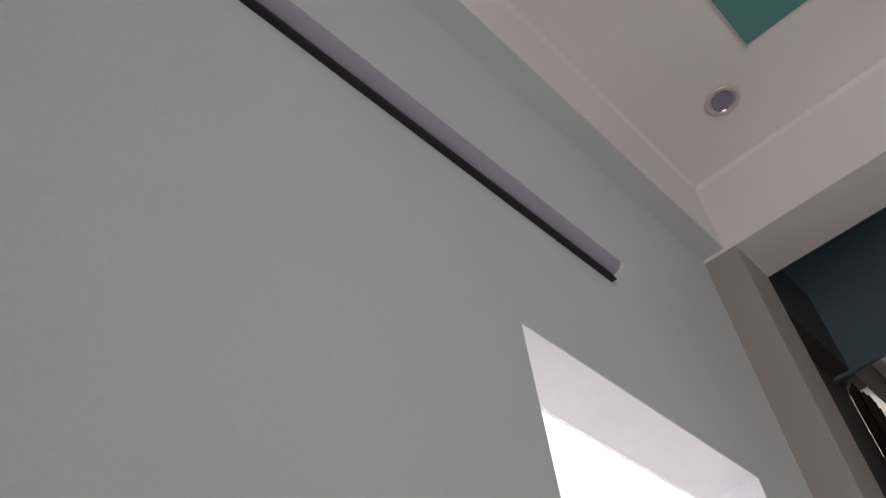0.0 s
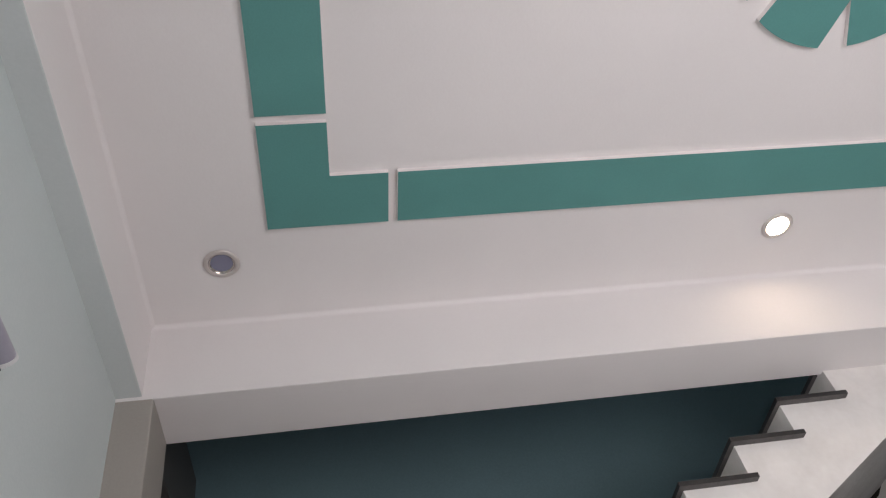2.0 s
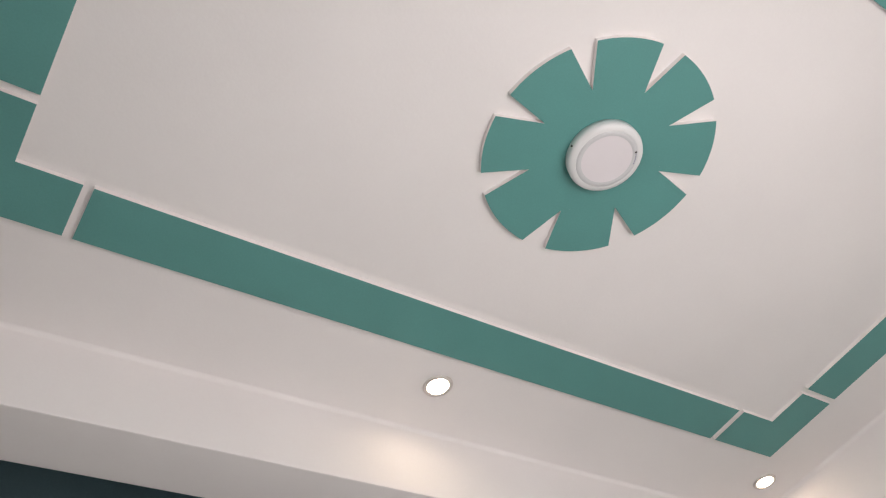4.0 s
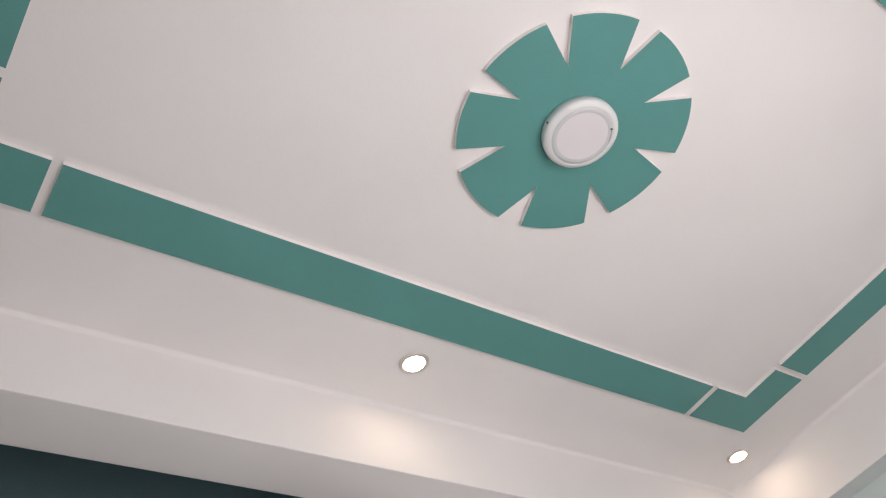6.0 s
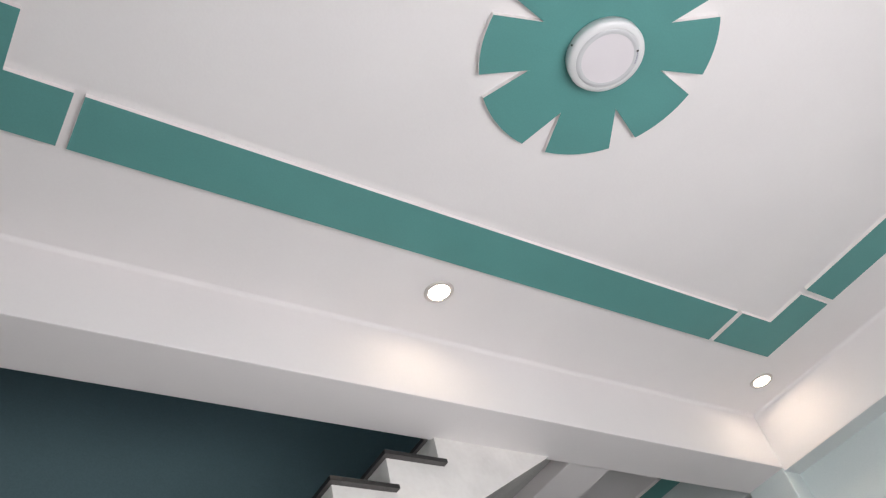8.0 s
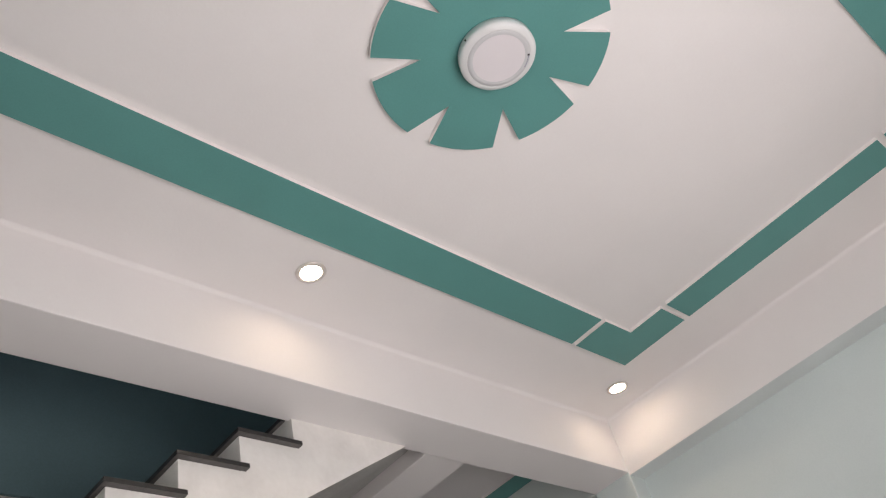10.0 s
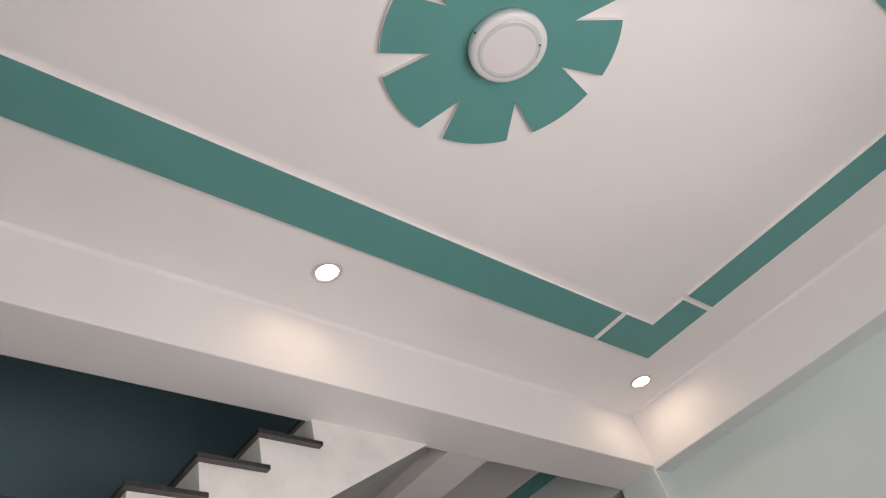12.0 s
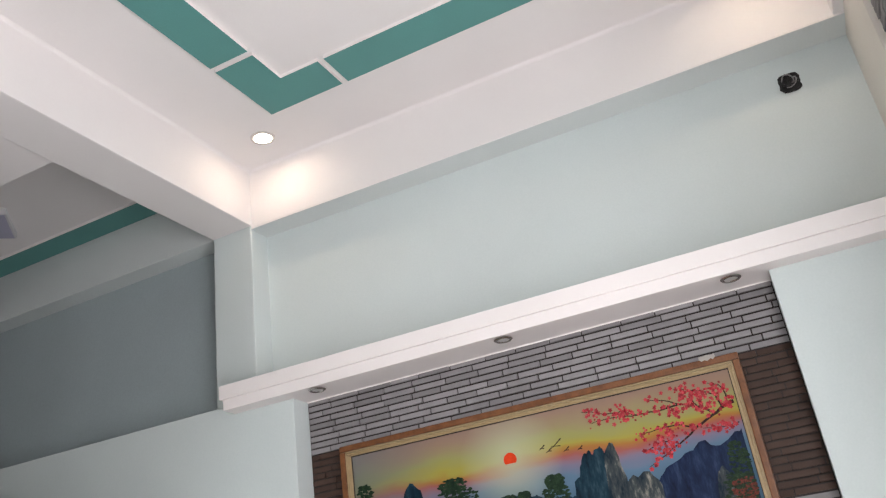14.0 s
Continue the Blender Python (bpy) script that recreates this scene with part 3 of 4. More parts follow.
picture = thing("framed_picture", (0, 0, 0), "large wood-framed sunrise landscape with red blossom, hung in the niche", "picture", m=SKEW @ pose(NX - 0.014, -0.008, 2.091, 0, 0, -90))
# local frame: x runs along the wall, y into the wall, z up; the top left corner is the origin


def rail(name, x0, x1, z0, z1, depth, mat):
    """A moulding with a rounded front."""
    bm = bmesh.new()
    box(bm, x0, x1, -depth, 0.0, z0, z1, 0.006)
    return part(name, bm, mat, picture)


WB, GB = 0.029, 0.023
for n, a in (("top_rail", (0, PW, -WB, 0)), ("bottom_rail", (0, PW, -PH, -PH + WB)), ("side_rail", (0, WB, -PH + WB, -WB)), ("side_rail", (PW - WB, PW, -PH + WB, -WB))):
    rail(n, *a, 0.034, WOOD)
for b0, b1, dep in ((WB, WB + 0.008, 0.031), (WB + 0.008, WB + 0.017, 0.026), (WB + 0.017, WB + GB, 0.021)):
    for n, a in (("slip", (b0, PW - b0, -b1, -b0)), ("slip", (b0, PW - b0, -PH + b0, -PH + b1)), ("slip", (b0, b1, -PH + b1, -b1)), ("slip", (PW - b1, PW - b0, -PH + b1, -b1))):
        rail(n, *a, dep, GOLD)
IN = WB + GB
for a in ((IN, PW - IN, -IN - 0.004, -IN), (IN, PW - IN, -PH + IN, -PH + IN + 0.004), (IN, IN + 0.004, -PH + IN + 0.004, -IN - 0.004), (PW - IN - 0.004, PW - IN, -PH + IN + 0.004, -IN - 0.004)):
    bm = bmesh.new()
    box(bm, a[0], a[1], -0.014, -0.004, a[2], a[3])
    part("fillet", bm, GROUT, picture)
bm = bmesh.new()
scrap = [(1.712, 0.000), (1.714, 0.012), (1.730, 0.010), (1.742, 0.014), (1.758, 0.011), (1.776, 0.013), (1.778, 0.001), (1.768, -0.009), (1.760, -0.003), (1.746, -0.010), (1.732, -0.005), (1.722, -0.009)]
for y in (-0.0355, -0.0345):
    bm.faces.new([bm.verts.new((x, y, z)) for x, z in scrap])
part("paper_scrap", bm, COLUMN, picture, "torn scrap of pale paper")


def printed_sky():
    """Sunrise colours: bands by height, a yellow glow round the sun, soft clouds."""
    m = bpy.data.materials.new("printed_sunrise")
    m.use_nodes = True
    n, l = m.node_tree.nodes, m.node_tree.links
    tc = n.new("ShaderNodeTexCoord")
    sep = n.new("ShaderNodeSeparateXYZ")
    l.new(tc.outputs["Object"], sep.inputs[0])
    cloud = n.new("ShaderNodeTexNoise")
    cloud.inputs["Scale"].default_value, cloud.inputs["Detail"].default_value = 2.6, 4
    stretch = n.new("ShaderNodeMapping")
    stretch.inputs["Scale"].default_value = (1.0, 1.0, 3.0)
    l.new(tc.outputs["Object"], stretch.inputs["Vector"])
    l.new(stretch.outputs[0], cloud.inputs["Vector"])
    # height plus a slope and some cloud
    tilt = n.new("ShaderNodeMath")
    tilt.operation, tilt.inputs[1].default_value = "MULTIPLY", -0.008
    l.new(sep.outputs["X"], tilt.inputs[0])
    a1 = n.new("ShaderNodeMath")
    l.new(sep.outputs["Z"], a1.inputs[0])
    l.new(tilt.outputs[0], a1.inputs[1])
    puff = n.new("ShaderNodeMath")
    puff.operation, puff.inputs[1].default_value = "MULTIPLY_ADD", 0.14
    l.new(cloud.outputs["Fac"], puff.inputs[0])
    l.new(a1.outputs[0], puff.inputs[2])
    rng = n.new("ShaderNodeMapRange")
    rng.inputs["From Min"].default_value, rng.inputs["From Max"].default_value = -0.415, 0.115
    l.new(puff.outputs[0], rng.inputs["Value"])
    ramp = n.new("ShaderNodeValToRGB")
    cr = ramp.color_ramp
    stops = ((0.0, (0.07, 0.13, 0.19)), (0.25, (0.13, 0.20, 0.28)), (0.35, (0.22, 0.19, 0.26)), (0.41, (0.36, 0.14, 0.125)), (0.455, (0.40, 0.20, 0.08)), (0.51, (0.38, 0.34, 0.10)), (0.58, (0.33, 0.32, 0.14)), (0.66, (0.33, 0.27, 0.165)), (0.76, (0.32, 0.225, 0.175)), (1.0, (0.27, 0.19, 0.175)))
    while len(cr.elements) < len(stops):
        cr.elements.new(0.5)
    for e, (p, c) in zip(cr.elements, stops):
        e.position, e.color = p, (*c, 1)
    l.new(rng.outputs["Result"], ramp.inputs["Fac"])
    # glow
    dist = n.new("ShaderNodeVectorMath")
    dist.operation = "DISTANCE"
    dist.inputs[1].default_value = (SUN_X, 0, SUN_Z)
    l.new(tc.outputs["Object"], dist.inputs[0])
    fall = n.new("ShaderNodeMapRange")
    fall.inputs["From Min"].default_value, fall.inputs["From Max"].default_value = 0.01, 0.24
    fall.inputs["To Min"].default_value, fall.inputs["To Max"].default_value = 0.80, 0.0
    l.new(dist.outputs["Value"], fall.inputs["Value"])
    mix = n.new("ShaderNodeMixRGB")
    mix.inputs["Color2"].default_value = (0.52, 0.53, 0.38, 1)
    l.new(fall.outputs["Result"], mix.inputs["Fac"])
    l.new(ramp.outputs["Color"], mix.inputs["Color1"])
    # cool grey-blue towards the left edge
    side = n.new("ShaderNodeMapRange")
    side.inputs["From Min"].default_value, side.inputs["From Max"].default_value = 0.05, 0.5
    side.inputs["To Min"].default_value, side.inputs["To Max"].default_value = 0.75, 0.0
    l.new(sep.outputs["X"], side.inputs["Value"])
    mix2 = n.new("ShaderNodeMixRGB")
    mix2.inputs["Color2"].default_value = (0.15, 0.175, 0.18, 1)
    l.new(side.outputs["Result"], mix2.inputs["Fac"])
    l.new(mix.outputs["Color"], mix2.inputs["Color1"])
    deep = n.new("ShaderNodeHueSaturation")
    deep.inputs["Saturation"].default_value, deep.inputs["Value"].default_value = 1.12, 0.80
    l.new(mix2.outputs["Color"], deep.inputs["Color"])
    b = n["Principled BSDF"]
    l.new(deep.outputs["Color"], b.inputs["Base Color"])
    b.inputs["Roughness"].default_value, b.inputs["Specular IOR Level"].default_value = 0.45, 0.12
    return m


SUN_X, SUN_Z = 0.835, -0.215
PRINT_SKY = printed_sky()


def printed_rock(name, dark, middle, light, bright=0.70):
    """Upright streaks of shadow, body colour and lit rock."""
    m = bpy.data.materials.new(name)
    m.use_nodes = True
    n, l = m.node_tree.nodes, m.node_tree.links
    tc = n.new("ShaderNodeTexCoord")
    mp = n.new("ShaderNodeMapping")
    mp.inputs["Scale"].default_value = (1.0, 1.0, 0.28)
    nz = n.new("ShaderNodeTexNoise")
    nz.inputs["Scale"].default_value, nz.inputs["Detail"].default_value, nz.inputs["Roughness"].default_value = 26, 7, 0.68
    ramp = n.new("ShaderNodeValToRGB")
    cr = ramp.color_ramp
    cr.elements.new(0.5)
    for e, p, c in zip(cr.elements, (0.38, 0.54, bright), (dark, middle, light)):
        e.position, e.color = p, (*c, 1)
    l.new(tc.outputs["Object"], mp.inputs["Vector"])
    l.new(mp.outputs[0], nz.inputs["Vector"])
    l.new(nz.outputs["Fac"], ramp.inputs["Fac"])
    b = n["Principled BSDF"]
    l.new(ramp.outputs["Color"], b.inputs["Base Color"])
    b.inputs["Roughness"].default_value, b.inputs["Specular IOR Level"].default_value = 0.45, 0.12
    return m


ROCK_TEAL = printed_rock("printed_teal_rock", (0.002, 0.008, 0.015), (0.007, 0.026, 0.042), (0.045, 0.085, 0.11), 0.76)
ROCK_BLUE = printed_rock("printed_blue_rock", (0.004, 0.008, 0.022), (0.009, 0.018, 0.052), (0.026, 0.045, 0.095))
ROCK_GREY = printed_rock("printed_grey_rock", (0.004, 0.012, 0.022), (0.045, 0.055, 0.058), (0.25, 0.23, 0.195), 0.66)
PINE = material("printed_pine", (0.020, 0.042, 0.020), 0.45, vary=0.4, scale=60, fine=200, bump=0, dark=(0.006, 0.014, 0.010), spec=0.12)
BARK = material("printed_branch", (0.03, 0.016, 0.014), 0.45, vary=0.2, scale=60, fine=200, bump=0, spec=0.12)
PETAL = material("printed_blossom", (0.42, 0.060, 0.070), 0.45, vary=0.3, scale=70, fine=220, bump=0, dark=(0.26, 0.008, 0.016), spec=0.12)
pn, pl = PETAL.node_tree.nodes, PETAL.node_tree.links
pgeo, phsv, prange = pn.new("ShaderNodeNewGeometry"), pn.new("ShaderNodeHueSaturation"), pn.new("ShaderNodeMapRange")
prange.inputs["To Min"].default_value, prange.inputs["To Max"].default_value = 0.55, 1.35
petal_colour = pn["Principled BSDF"].inputs["Base Color"]
pl.new(petal_colour.links[0].from_socket, phsv.inputs["Color"])
pl.new(pgeo.outputs["Random Per Island"], prange.inputs["Value"])
pl.new(prange.outputs["Result"], phsv.inputs["Value"])
pl.new(phsv.outputs["Color"], petal_colour)
SUN_RED = material("printed_sun", (0.62, 0.045, 0.01), 0.45, vary=0.1, scale=30, fine=200, bump=0, spec=0.12)
bm = bmesh.new()
box(bm, IN - 0.010, PW - IN + 0.010, -0.010, -0.002, -PH + IN - 0.004, -IN + 0.014)
canvas = part("canvas", bm, PRINT_SKY, picture, "printed sunrise canvas", pose(-0.002, 0, -0.008))


def flat(name, outline, layer, mat, label=""):
    """A printed shape: a thin film on the canvas."""
    y = -0.0102 - 0.0002 * layer
    bm = bmesh.new()
    bm.faces.new([bm.verts.new((x, y, z)) for x, z in outline])
    bmesh.ops.triangulate(bm, faces=bm.faces[:])
    return part(name, bm, mat, canvas, label)


bm = bmesh.new()
bm.faces.new([bm.verts.new((SUN_X + 0.030 * math.cos(k * math.pi / 14), -0.0104, SUN_Z + max(-0.017, 0.030 * math.sin(k * math.pi / 14)))) for k in range(28)])
part("sun_disc", bm, SUN_RED, canvas, "round red printed sun")
prng = random.Random(5)


def crag(tops, foot, seed, mat, layer, rough=0.012):
    """A rock face from one foot to the other: straight runs between its tops, broken up into crags."""
    r = random.Random(seed)
    pts = [(tops[0][0], foot)] + list(tops) + [(tops[-1][0], foot)]
    line = [pts[0]]
    for (xa, za), (xb, zb) in zip(pts[1:-1], pts[2:-1]):
        line.append((xa, za))
        k = max(2, int(math.hypot(xb - xa, zb - za) / 0.008))
        for i in range(1, k):
            u = i / k
            step = r.choice((0.0, 0.35, 1.0)) if i % 3 == 0 else 0.4
            line.append((xa + (xb - xa) * u + r.uniform(-0.002, 0.002), za + (zb - za) * u + rough * (r.random() - 0.5) * 2 * step))
    line += pts[-2:]
    flat("crag", [(min(max(a, IN), PW - IN), b) for a, b in line], layer, mat)


LOW = -PH + IN
crag([(0.285, -0.36), (0.295, -0.31), (0.308, -0.265), (0.325, -0.24), (0.342, -0.222), (0.358, -0.228), (0.372, -0.25), (0.392, -0.262), (0.402, -0.31), (0.42, -0.36)], LOW, 1, ROCK_TEAL, 1, 0.006)
crag([(0.06, -0.38), (0.16, -0.36), (0.26, -0.40), (0.34, -0.36), (0.46, -0.40), (0.60, -0.38), (0.72, -0.36), (0.80, -0.375), (0.88, -0.37), (1.0, -0.41), (1.12, -0.42)], LOW, 2, ROCK_TEAL, 1)
crag([(1.095, -0.42), (1.10, -0.36), (1.125, -0.345), (1.137, -0.30), (1.155, -0.262), (1.185, -0.245), (1.195, -0.275), (1.205, -0.250), (1.232, -0.238), (1.245, -0.262), (1.262, -0.30), (1.27, -0.42)], LOW, 3, ROCK_TEAL, 3)
crag([(1.235, -0.42), (1.242, -0.30), (1.252, -0.262), (1.275, -0.232), (1.288, -0.236), (1.298, -0.275), (1.305, -0.33), (1.325, -0.42)], LOW, 4, ROCK_GREY, 4, 0.008)
crag([(1.305, -0.43), (1.325, -0.392), (1.345, -0.378), (1.362, -0.392), (1.385, -0.375), (1.412, -0.378), (1.435, -0.41), (1.45, -0.44)], LOW, 5, ROCK_GREY, 6, 0.008)
crag([(1.43, -0.44), (1.452, -0.405), (1.485, -0.375), (1.515, -0.365), (1.545, -0.352), (1.565, -0.337), (1.60, -0.332), (1.628, -0.305), (1.655, -0.302), (1.672, -0.325), (1.70, -0.335), (1.735, -0.322), (1.765, -0.300), (1.80, -0.285)], LOW, 6, ROCK_BLUE, 5, 0.008)
crag([(1.655, -0.50), (1.672, -0.43), (1.695, -0.41), (1.712, -0.44), (1.73, -0.50)], LOW, 7, ROCK_GREY, 6, 0.008)


RED_BUSH = material("printed_red_bush", (0.16, 0.030, 0.022), 0.45, vary=0.4, scale=60, fine=200, bump=0, dark=(0.03, 0.020, 0.012), spec=0.12)


def pine(x, top, w, h, seed, layer, mat=PINE):
    """A flat-topped printed pine: many small ragged pads."""
    r = random.Random(seed)
    bm = bmesh.new()
    y = -0.0102 - 0.0002 * layer
    for i in range(150):
        v = r.random()
        px = x + r.uniform(-0.5, 0.5) * w * (0.35 + 0.65 * math.sin(math.pi * min(1, v * 0.9 + 0.1)))
        pz = top - v * h
        px = min(max(px, IN + 0.02), PW - IN - 0.02)
        a, b = r.uniform(0.006, 0.014), r.uniform(0.003, 0.007)
        bm.faces.new([bm.verts.new((px + a * math.cos(k * math.pi / 4) * r.uniform(0.7, 1.2), y - 0.00002 * i, pz + b * math.sin(k * math.pi / 4) * r.uniform(0.7, 1.2))) for k in range(8)])
    part("pine" if mat == PINE else "bush", bm, mat, canvas)


for x, top, w, h, sd in ((0.11, -0.19, 0.08, 0.14, 1), (0.12, -0.29, 0.14, 0.12, 11), (0.55, -0.245, 0.13, 0.06, 2), (0.56, -0.29, 0.21, 0.09, 12), (1.015, -0.315, 0.08, 0.06, 3), (1.01, -0.355, 0.12, 0.10, 13),
                         (0.80, -0.365, 0.08, 0.03, 5), (0.87, -0.36, 0.05, 0.03, 6), (1.765, -0.33, 0.08, 0.20, 4), (1.74, -0.44, 0.12, 0.16, 14)):
    pine(x, top, w, h, sd, 7)
pine(1.755, -0.465, 0.09, 0.09, 21, 8, RED_BUSH)


def stroke(bm, pts, w0, w1, y):
    vs = []
    for i, (x, z) in enumerate(pts):
        w = w0 + (w1 - w0) * i / (len(pts) - 1)
        a = pts[max(0, i - 1)]
        b = pts[min(len(pts) - 1, i + 1)]
        d = math.hypot(b[0] - a[0], b[1] - a[1]) or 1
        nx, nz = -(b[1] - a[1]) / d, (b[0] - a[0]) / d
        vs.append((bm.verts.new((x + nx * w, y, z + nz * w)), bm.verts.new((x - nx * w, y, z - nz * w))))
    for a, b in zip(vs, vs[1:]):
        bm.faces.new((a[0], a[1], b[1], b[0]))


# a flight of small birds
for x, z, w in ((1.045, -0.200, 0.030), (0.985, -0.198, 0.014), (1.015, -0.215, 0.014), (1.09, -0.226, 0.014), (1.15, -0.232, 0.012)):
    bm = bmesh.new()
    stroke(bm, [(x - w, z - w * 0.3), (x - w * 0.3, z - w * 0.05), (x + w * 0.4, z + w * 0.45), (x + w, z + w * 0.9)], 0.0008, 0.0028, -0.0118)
    stroke(bm, [(x - w * 0.6, z + w * 0.1), (x, z), (x + w * 0.8, z - w * 0.1)], 0.0010, 0.0022, -0.0118)
    part("bird", bm, BARK, canvas)

# blossom branches: they sweep in from the upper right
bm_b, bm_f = bmesh.new(), bmesh.new()
tips = []
for way, w0 in (([(1.80, -0.178), (1.75, -0.192), (1.712, -0.210), (1.634, -0.250), (1.554, -0.295), (1.48, -0.335), (1.42, -0.362)], 0.0075),
                ([(1.712, -0.205), (1.66, -0.165), (1.60, -0.145), (1.53, -0.112), (1.47, -0.098)], 0.0045),
                ([(1.60, -0.145), (1.50, -0.150), (1.42, -0.150), (1.34, -0.140), (1.26, -0.138), (1.22, -0.142)], 0.0035),
                ([(1.42, -0.150), (1.36, -0.120), (1.28, -0.115), (1.23, -0.095), (1.185, -0.085)], 0.0026),
                ([(1.75, -0.192), (1.74, -0.135), (1.69, -0.115), (1.62, -0.085), (1.58, -0.080)], 0.0038),
                ([(1.78, -0.180), (1.775, -0.13), (1.76, -0.10), (1.72, -0.085)], 0.0034),
                ([(1.634, -0.250), (1.58, -0.225), (1.52, -0.222), (1.45, -0.228), (1.40, -0.232)], 0.0034),
                ([(1.554, -0.295), (1.50, -0.275), (1.45, -0.290), (1.41, -0.298)], 0.0026),
                ([(1.80, -0.262), (1.75, -0.265), (1.70, -0.262), (1.66, -0.256)], 0.0022),
                ([(1.66, -0.165), (1.64, -0.125), (1.66, -0.095)], 0.0026)):
    pts = []
    for (xa, za), (xb, zb) in zip(way, way[1:]):
        for i in range(3):
            pts.append((xa + (xb - xa) * i / 3 + prng.uniform(-0.003, 0.003), za + (zb - za) * i / 3 + prng.uniform(-0.003, 0.003)))
    pts.append(way[-1])
    stroke(bm_b, pts, w0, 0.0010, -0.0120)
    tips += pts[4 if w0 > 0.007 else 1:]
part("branch", bm_b, BARK, canvas)
clusters = [(1.62, -0.115, 0.022, 26), (1.70, -0.150, 0.028, 22), (1.35, -0.128, 0.024, 26), (1.50, -0.310, 0.020, 34), (1.53, -0.255, 0.022, 18), (1.76, -0.265, 0.014, 14), (1.77, -0.190, 0.012, 12), (1.57, -0.180, 0.022, 16), (1.74, -0.115, 0.018, 12)]
spots = [(x + prng.gauss(0, sp), z + prng.gauss(0, sp * 0.8)) for x, z, sp, k in clusters for _ in range(k)]
spots += [(x + prng.gauss(0, 0.013), z + prng.gauss(0, 0.011)) for x, z in tips for _ in range(prng.randint(1, 4))]
layer = 0
for x, z in spots:
    if not (IN + 0.02 < x < PW - IN - 0.012 and z < -IN - 0.012):
        continue
    r, turn = prng.uniform(0.0035, 0.0095), prng.uniform(0, 6)
    layer += 1
    bm_f.faces.new([bm_f.verts.new((x + r * (1 + 0.25 * math.cos(5 * a)) * math.cos(a + turn), -0.0122 - 0.000004 * layer, z + r * (1 + 0.25 * math.cos(5 * a)) * math.sin(a + turn))) for a in (2 * math.pi * q / 10 for q in range(10))])
tagged(part("blossom", bm_f, PETAL, canvas, "small red printed blossoms"), kind="stuff")


# ---------------------------------------------------------------- open junction box
jbox = thing("junction_box", (0, 0, 0), "open black junction box with coiled wires in the wall", "junction box", m=SKEW @ pose(4.645, -2.42, 3.288))
bm = bmesh.new()
jr = random.Random(3)
ring = [(0.047 * (1 + 0.10 * jr.uniform(-1, 1)) * (abs(math.cos(a)) ** 4 + abs(math.sin(a)) ** 4) ** (-0.25) * math.cos(a), 0.050 * (abs(math.cos(a)) ** 4 + abs(math.sin(a)) ** 4) ** (-0.25) * math.sin(a)) for a in (2 * math.pi * k / 28 for k in range(28))]
fr = [bm.verts.new((-0.004, y, z)) for y, z in ring]
mid = [bm.verts.new((-0.005, y * 0.84, z * 0.84)) for y, z in ring]
bk = [bm.verts.new((-0.001, y * 0.80, z * 0.80)) for y, z in ring]
for A, B in ((fr, mid), (mid, bk)):
    for k in range(28):
        bm.faces.new((A[k], A[(k + 1) % 28], B[(k + 1) % 28], B[k]))
bm.faces.new(bk)
box_shell = part("box", bm, BLACK, jbox)
for w in range(13):
    bm = bmesh.new()
    ph, rr = jr.uniform(0, 6), jr.uniform(0.010, 0.032)
    cy, cz = jr.uniform(-0.010, 0.010), jr.uniform(-0.010, 0.010)
    tilt, squash = jr.uniform(0, 3), jr.uniform(0.35, 0.9)
    pts = []
    for k in range(20):
        a, b = rr * math.cos(ph + k * 0.25), rr * squash * math.sin(ph + k * 0.25)
        pts.append((-0.006 - 0.016 * math.sin(k / 20 * math.pi), cy + a * math.cos(tilt) - b * math.sin(tilt) + jr.uniform(-0.0015, 0.0015), cz + a * math.sin(tilt) + b * math.cos(tilt) + jr.uniform(-0.0015, 0.0015)))
    tube_along(bm, pts, 0.0032)
    part("wire", bm, WIRE if w in (0, 3, 6) else BLACK, box_shell)


# ---------------------------------------------------------------- strip tiles in the niche
def strip_tiles(parent, y_from, y_to, z_top, rows, h, lengths, mat, rng):
    shared = {}
    for r in range(rows):
        z = z_top - (r + 1) * h
        y = y_to + rng.uniform(0, 0.12)
        while y > y_from:
            ln = rng.choice(lengths)
            a, b = max(y - ln, y_from), min(y, y_to)
            y -= ln
            if b - a < 0.012:
                continue
            key = (round(b - a, 3), rng.randint(0, 2))
            if key not in shared:
                bm = bmesh.new()
                box(bm, -0.009 - 0.002 * key[1], 0.0, 0.0030, key[0] - 0.0030, 0.0040, h - 0.0040)
                shared[key] = mesh_of("strip_tile", bm, mat)
            part("strip_tile", shared[key], None, parent, m=pose(0, a, z))


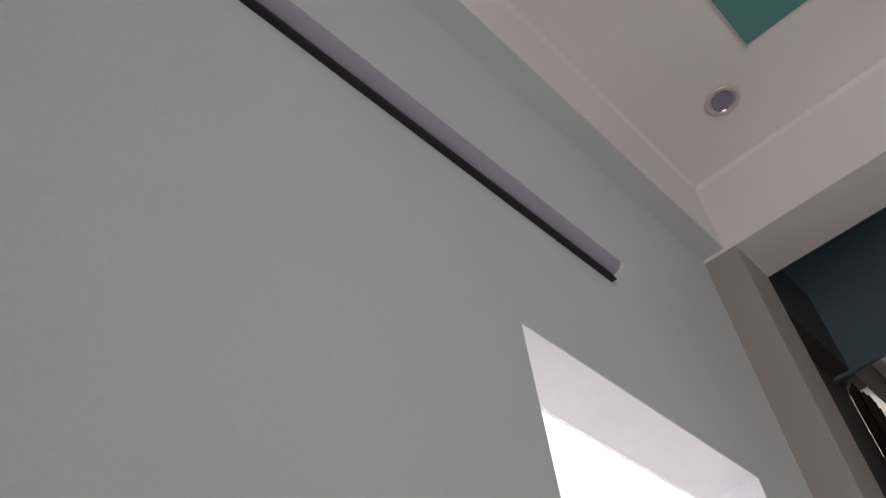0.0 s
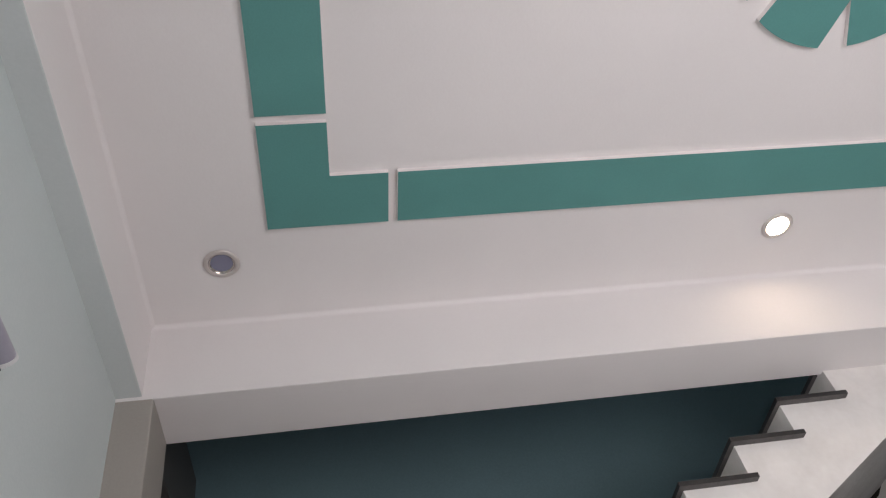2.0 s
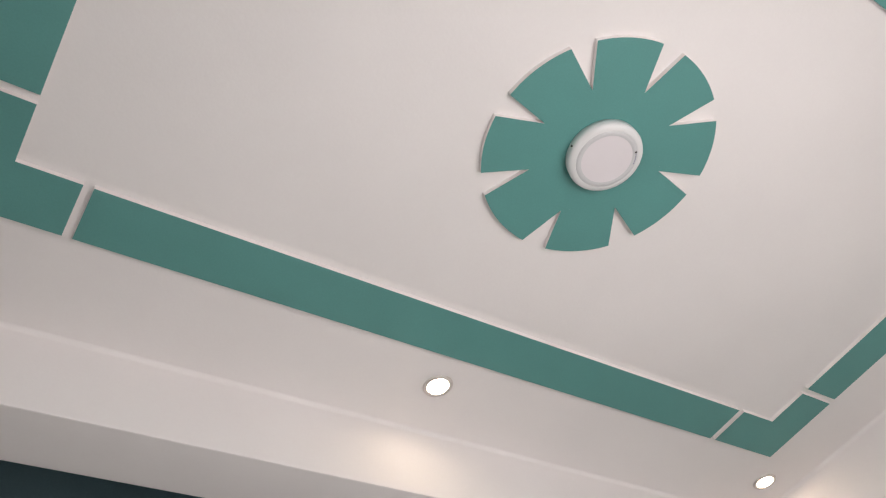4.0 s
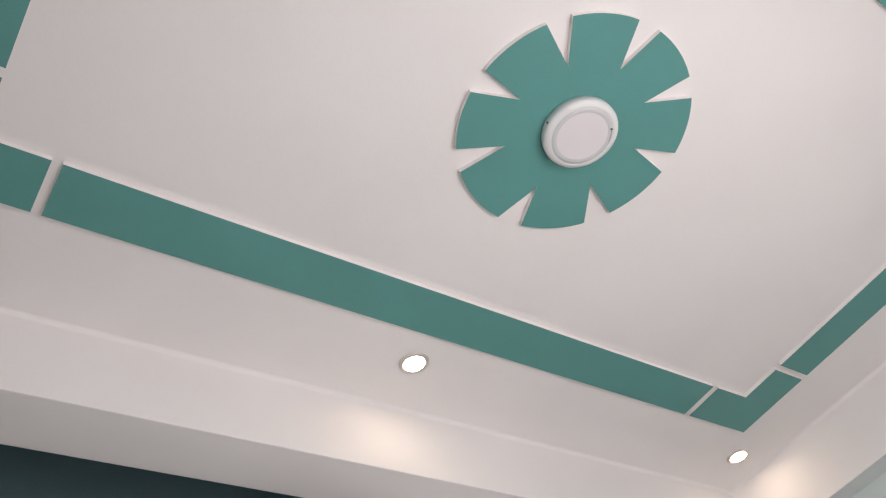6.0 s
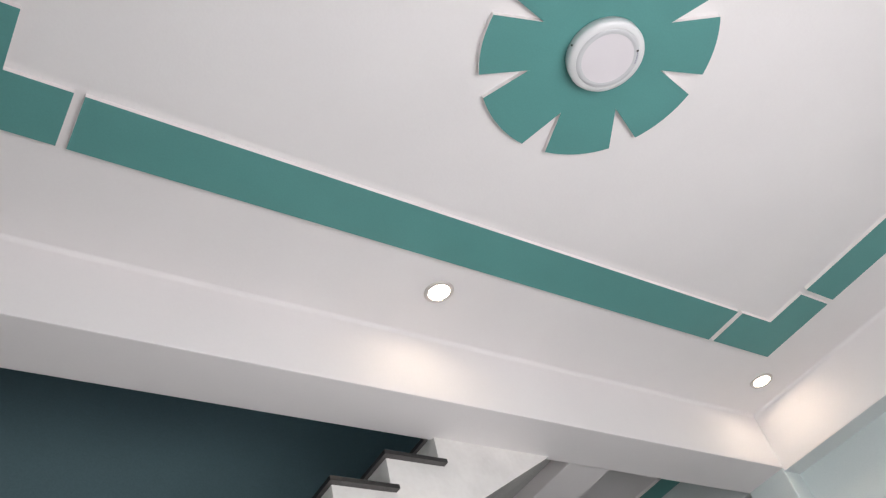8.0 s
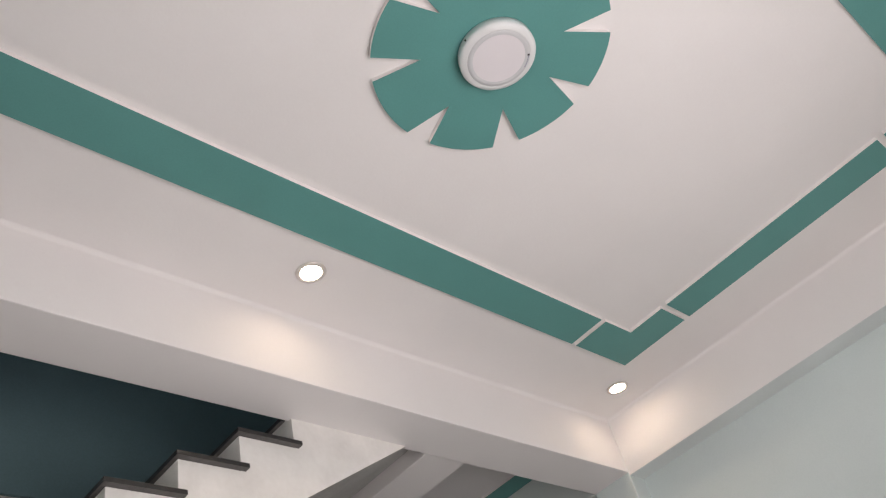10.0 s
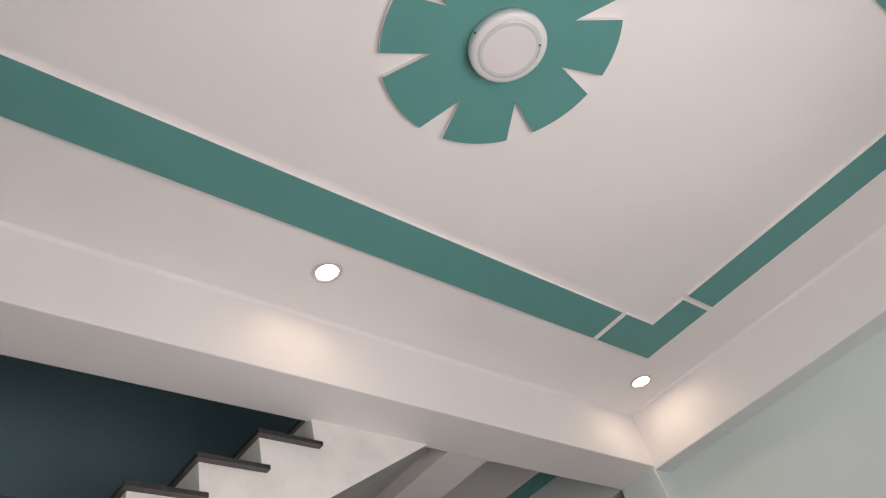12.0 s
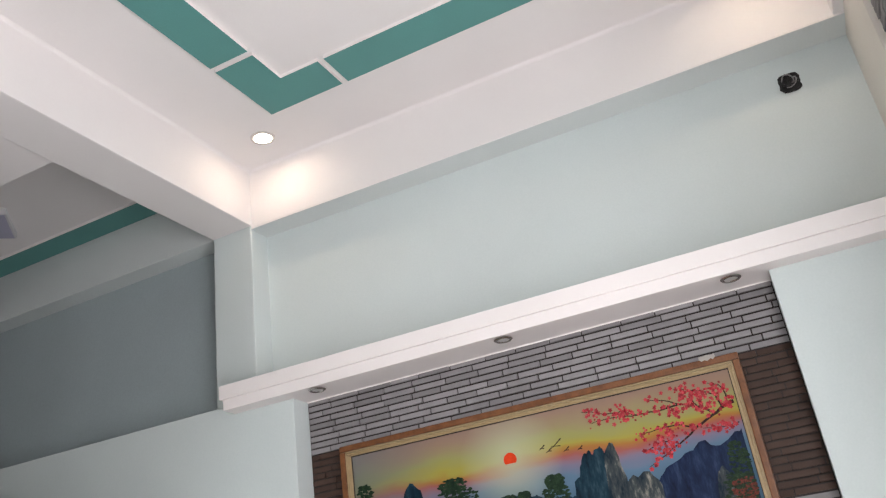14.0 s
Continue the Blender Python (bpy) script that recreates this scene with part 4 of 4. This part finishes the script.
cladding = thing("niche_cladding", (0, 0, 0), "grey and brown strip tile cladding with dark joints in the niche", "wall cladding", m=SKEW @ pose(NX - 0.001, 0, 0))
bm = bmesh.new()
box(bm, -0.004, 0.0, NY0 + 0.001, NY1 - 0.001, 1.0, 2.352)
part("joint_bed", bm, GROUT, cladding)
bm = bmesh.new()
box(bm, -0.014, -0.001, NY0 + 0.001, NY1 - 0.001, 2.3505, 2.3570, 0.001)
part("caulk_bead", bm, TRIM, cladding, "white bead of caulk under the ledge")
trng = random.Random(11)
TH = 0.0302
strip_tiles(cladding, NY0 + 0.002, NY1 - 0.002, 2.330 + TH, 9, TH, (0.15, 0.165, 0.18), GREY_TILE, trng)
low = 2.330 - 8 * TH
strip_tiles(cladding, -0.02, NY1 - 0.002, low, 19, TH, (0.12, 0.15, 0.18), BROWN_TILE, trng)
strip_tiles(cladding, NY0 + 0.002, -1.86, low, 19, TH, (0.12, 0.15, 0.18), BROWN_TILE, trng)
strip_tiles(cladding, NY0 + 0.002, -1.86, low - 19 * TH, 6, TH, (0.12, 0.15, 0.18), GREY_TILE, trng)

# strip tiles on the front wall beside the pillar
front_cladding = thing("front_cladding", (0, 0, 0), "grey strip tile cladding on the front wall beside the pillar", "wall cladding", m=pose(0, FRONT - 0.079, 0, 0, 0, -90))
bm = bmesh.new()
box(bm, -0.004, 0.0, 3.80, 4.128, 2.85, 3.43)
part("joint_bed", bm, GROUT, front_cladding)
strip_tiles(front_cladding, 3.802, 4.126, 3.428, 19, TH, (0.15, 0.165, 0.18), GREY_TILE, trng)

# ---------------------------------------------------------------- brick-faced wall under the far beam
far_bricks = thing("brick_wall", (0, FAR + 0.02, 0), "brown brick-faced wall with pale joints", "wall", kind="structure")
bm = bmesh.new()
box(bm, WEST, 3.05, 0.0, 0.20, 0.0, BEAM_Z + 0.043)
part("joint_bed", bm, SOFFIT, far_bricks)
shared = []
for v in range(3):
    bm = bmesh.new()
    box(bm, 0.004, 0.206, -0.012 - 0.002 * v, 0.0, 0.004, 0.056)
    shared.append(mesh_of("brick", bm, BRICK))
brng = random.Random(2)
for r in range(9):
    for c in range(17):
        x = -0.52 + c * 0.21 - (0.105 if r % 2 else 0)
        if WEST < x and x + 0.206 < 3.05:
            part("brick", shared[brng.randint(0, 2)], None, far_bricks, m=pose(x, 0, BEAM_Z + 0.039 - (r + 1) * 0.06))
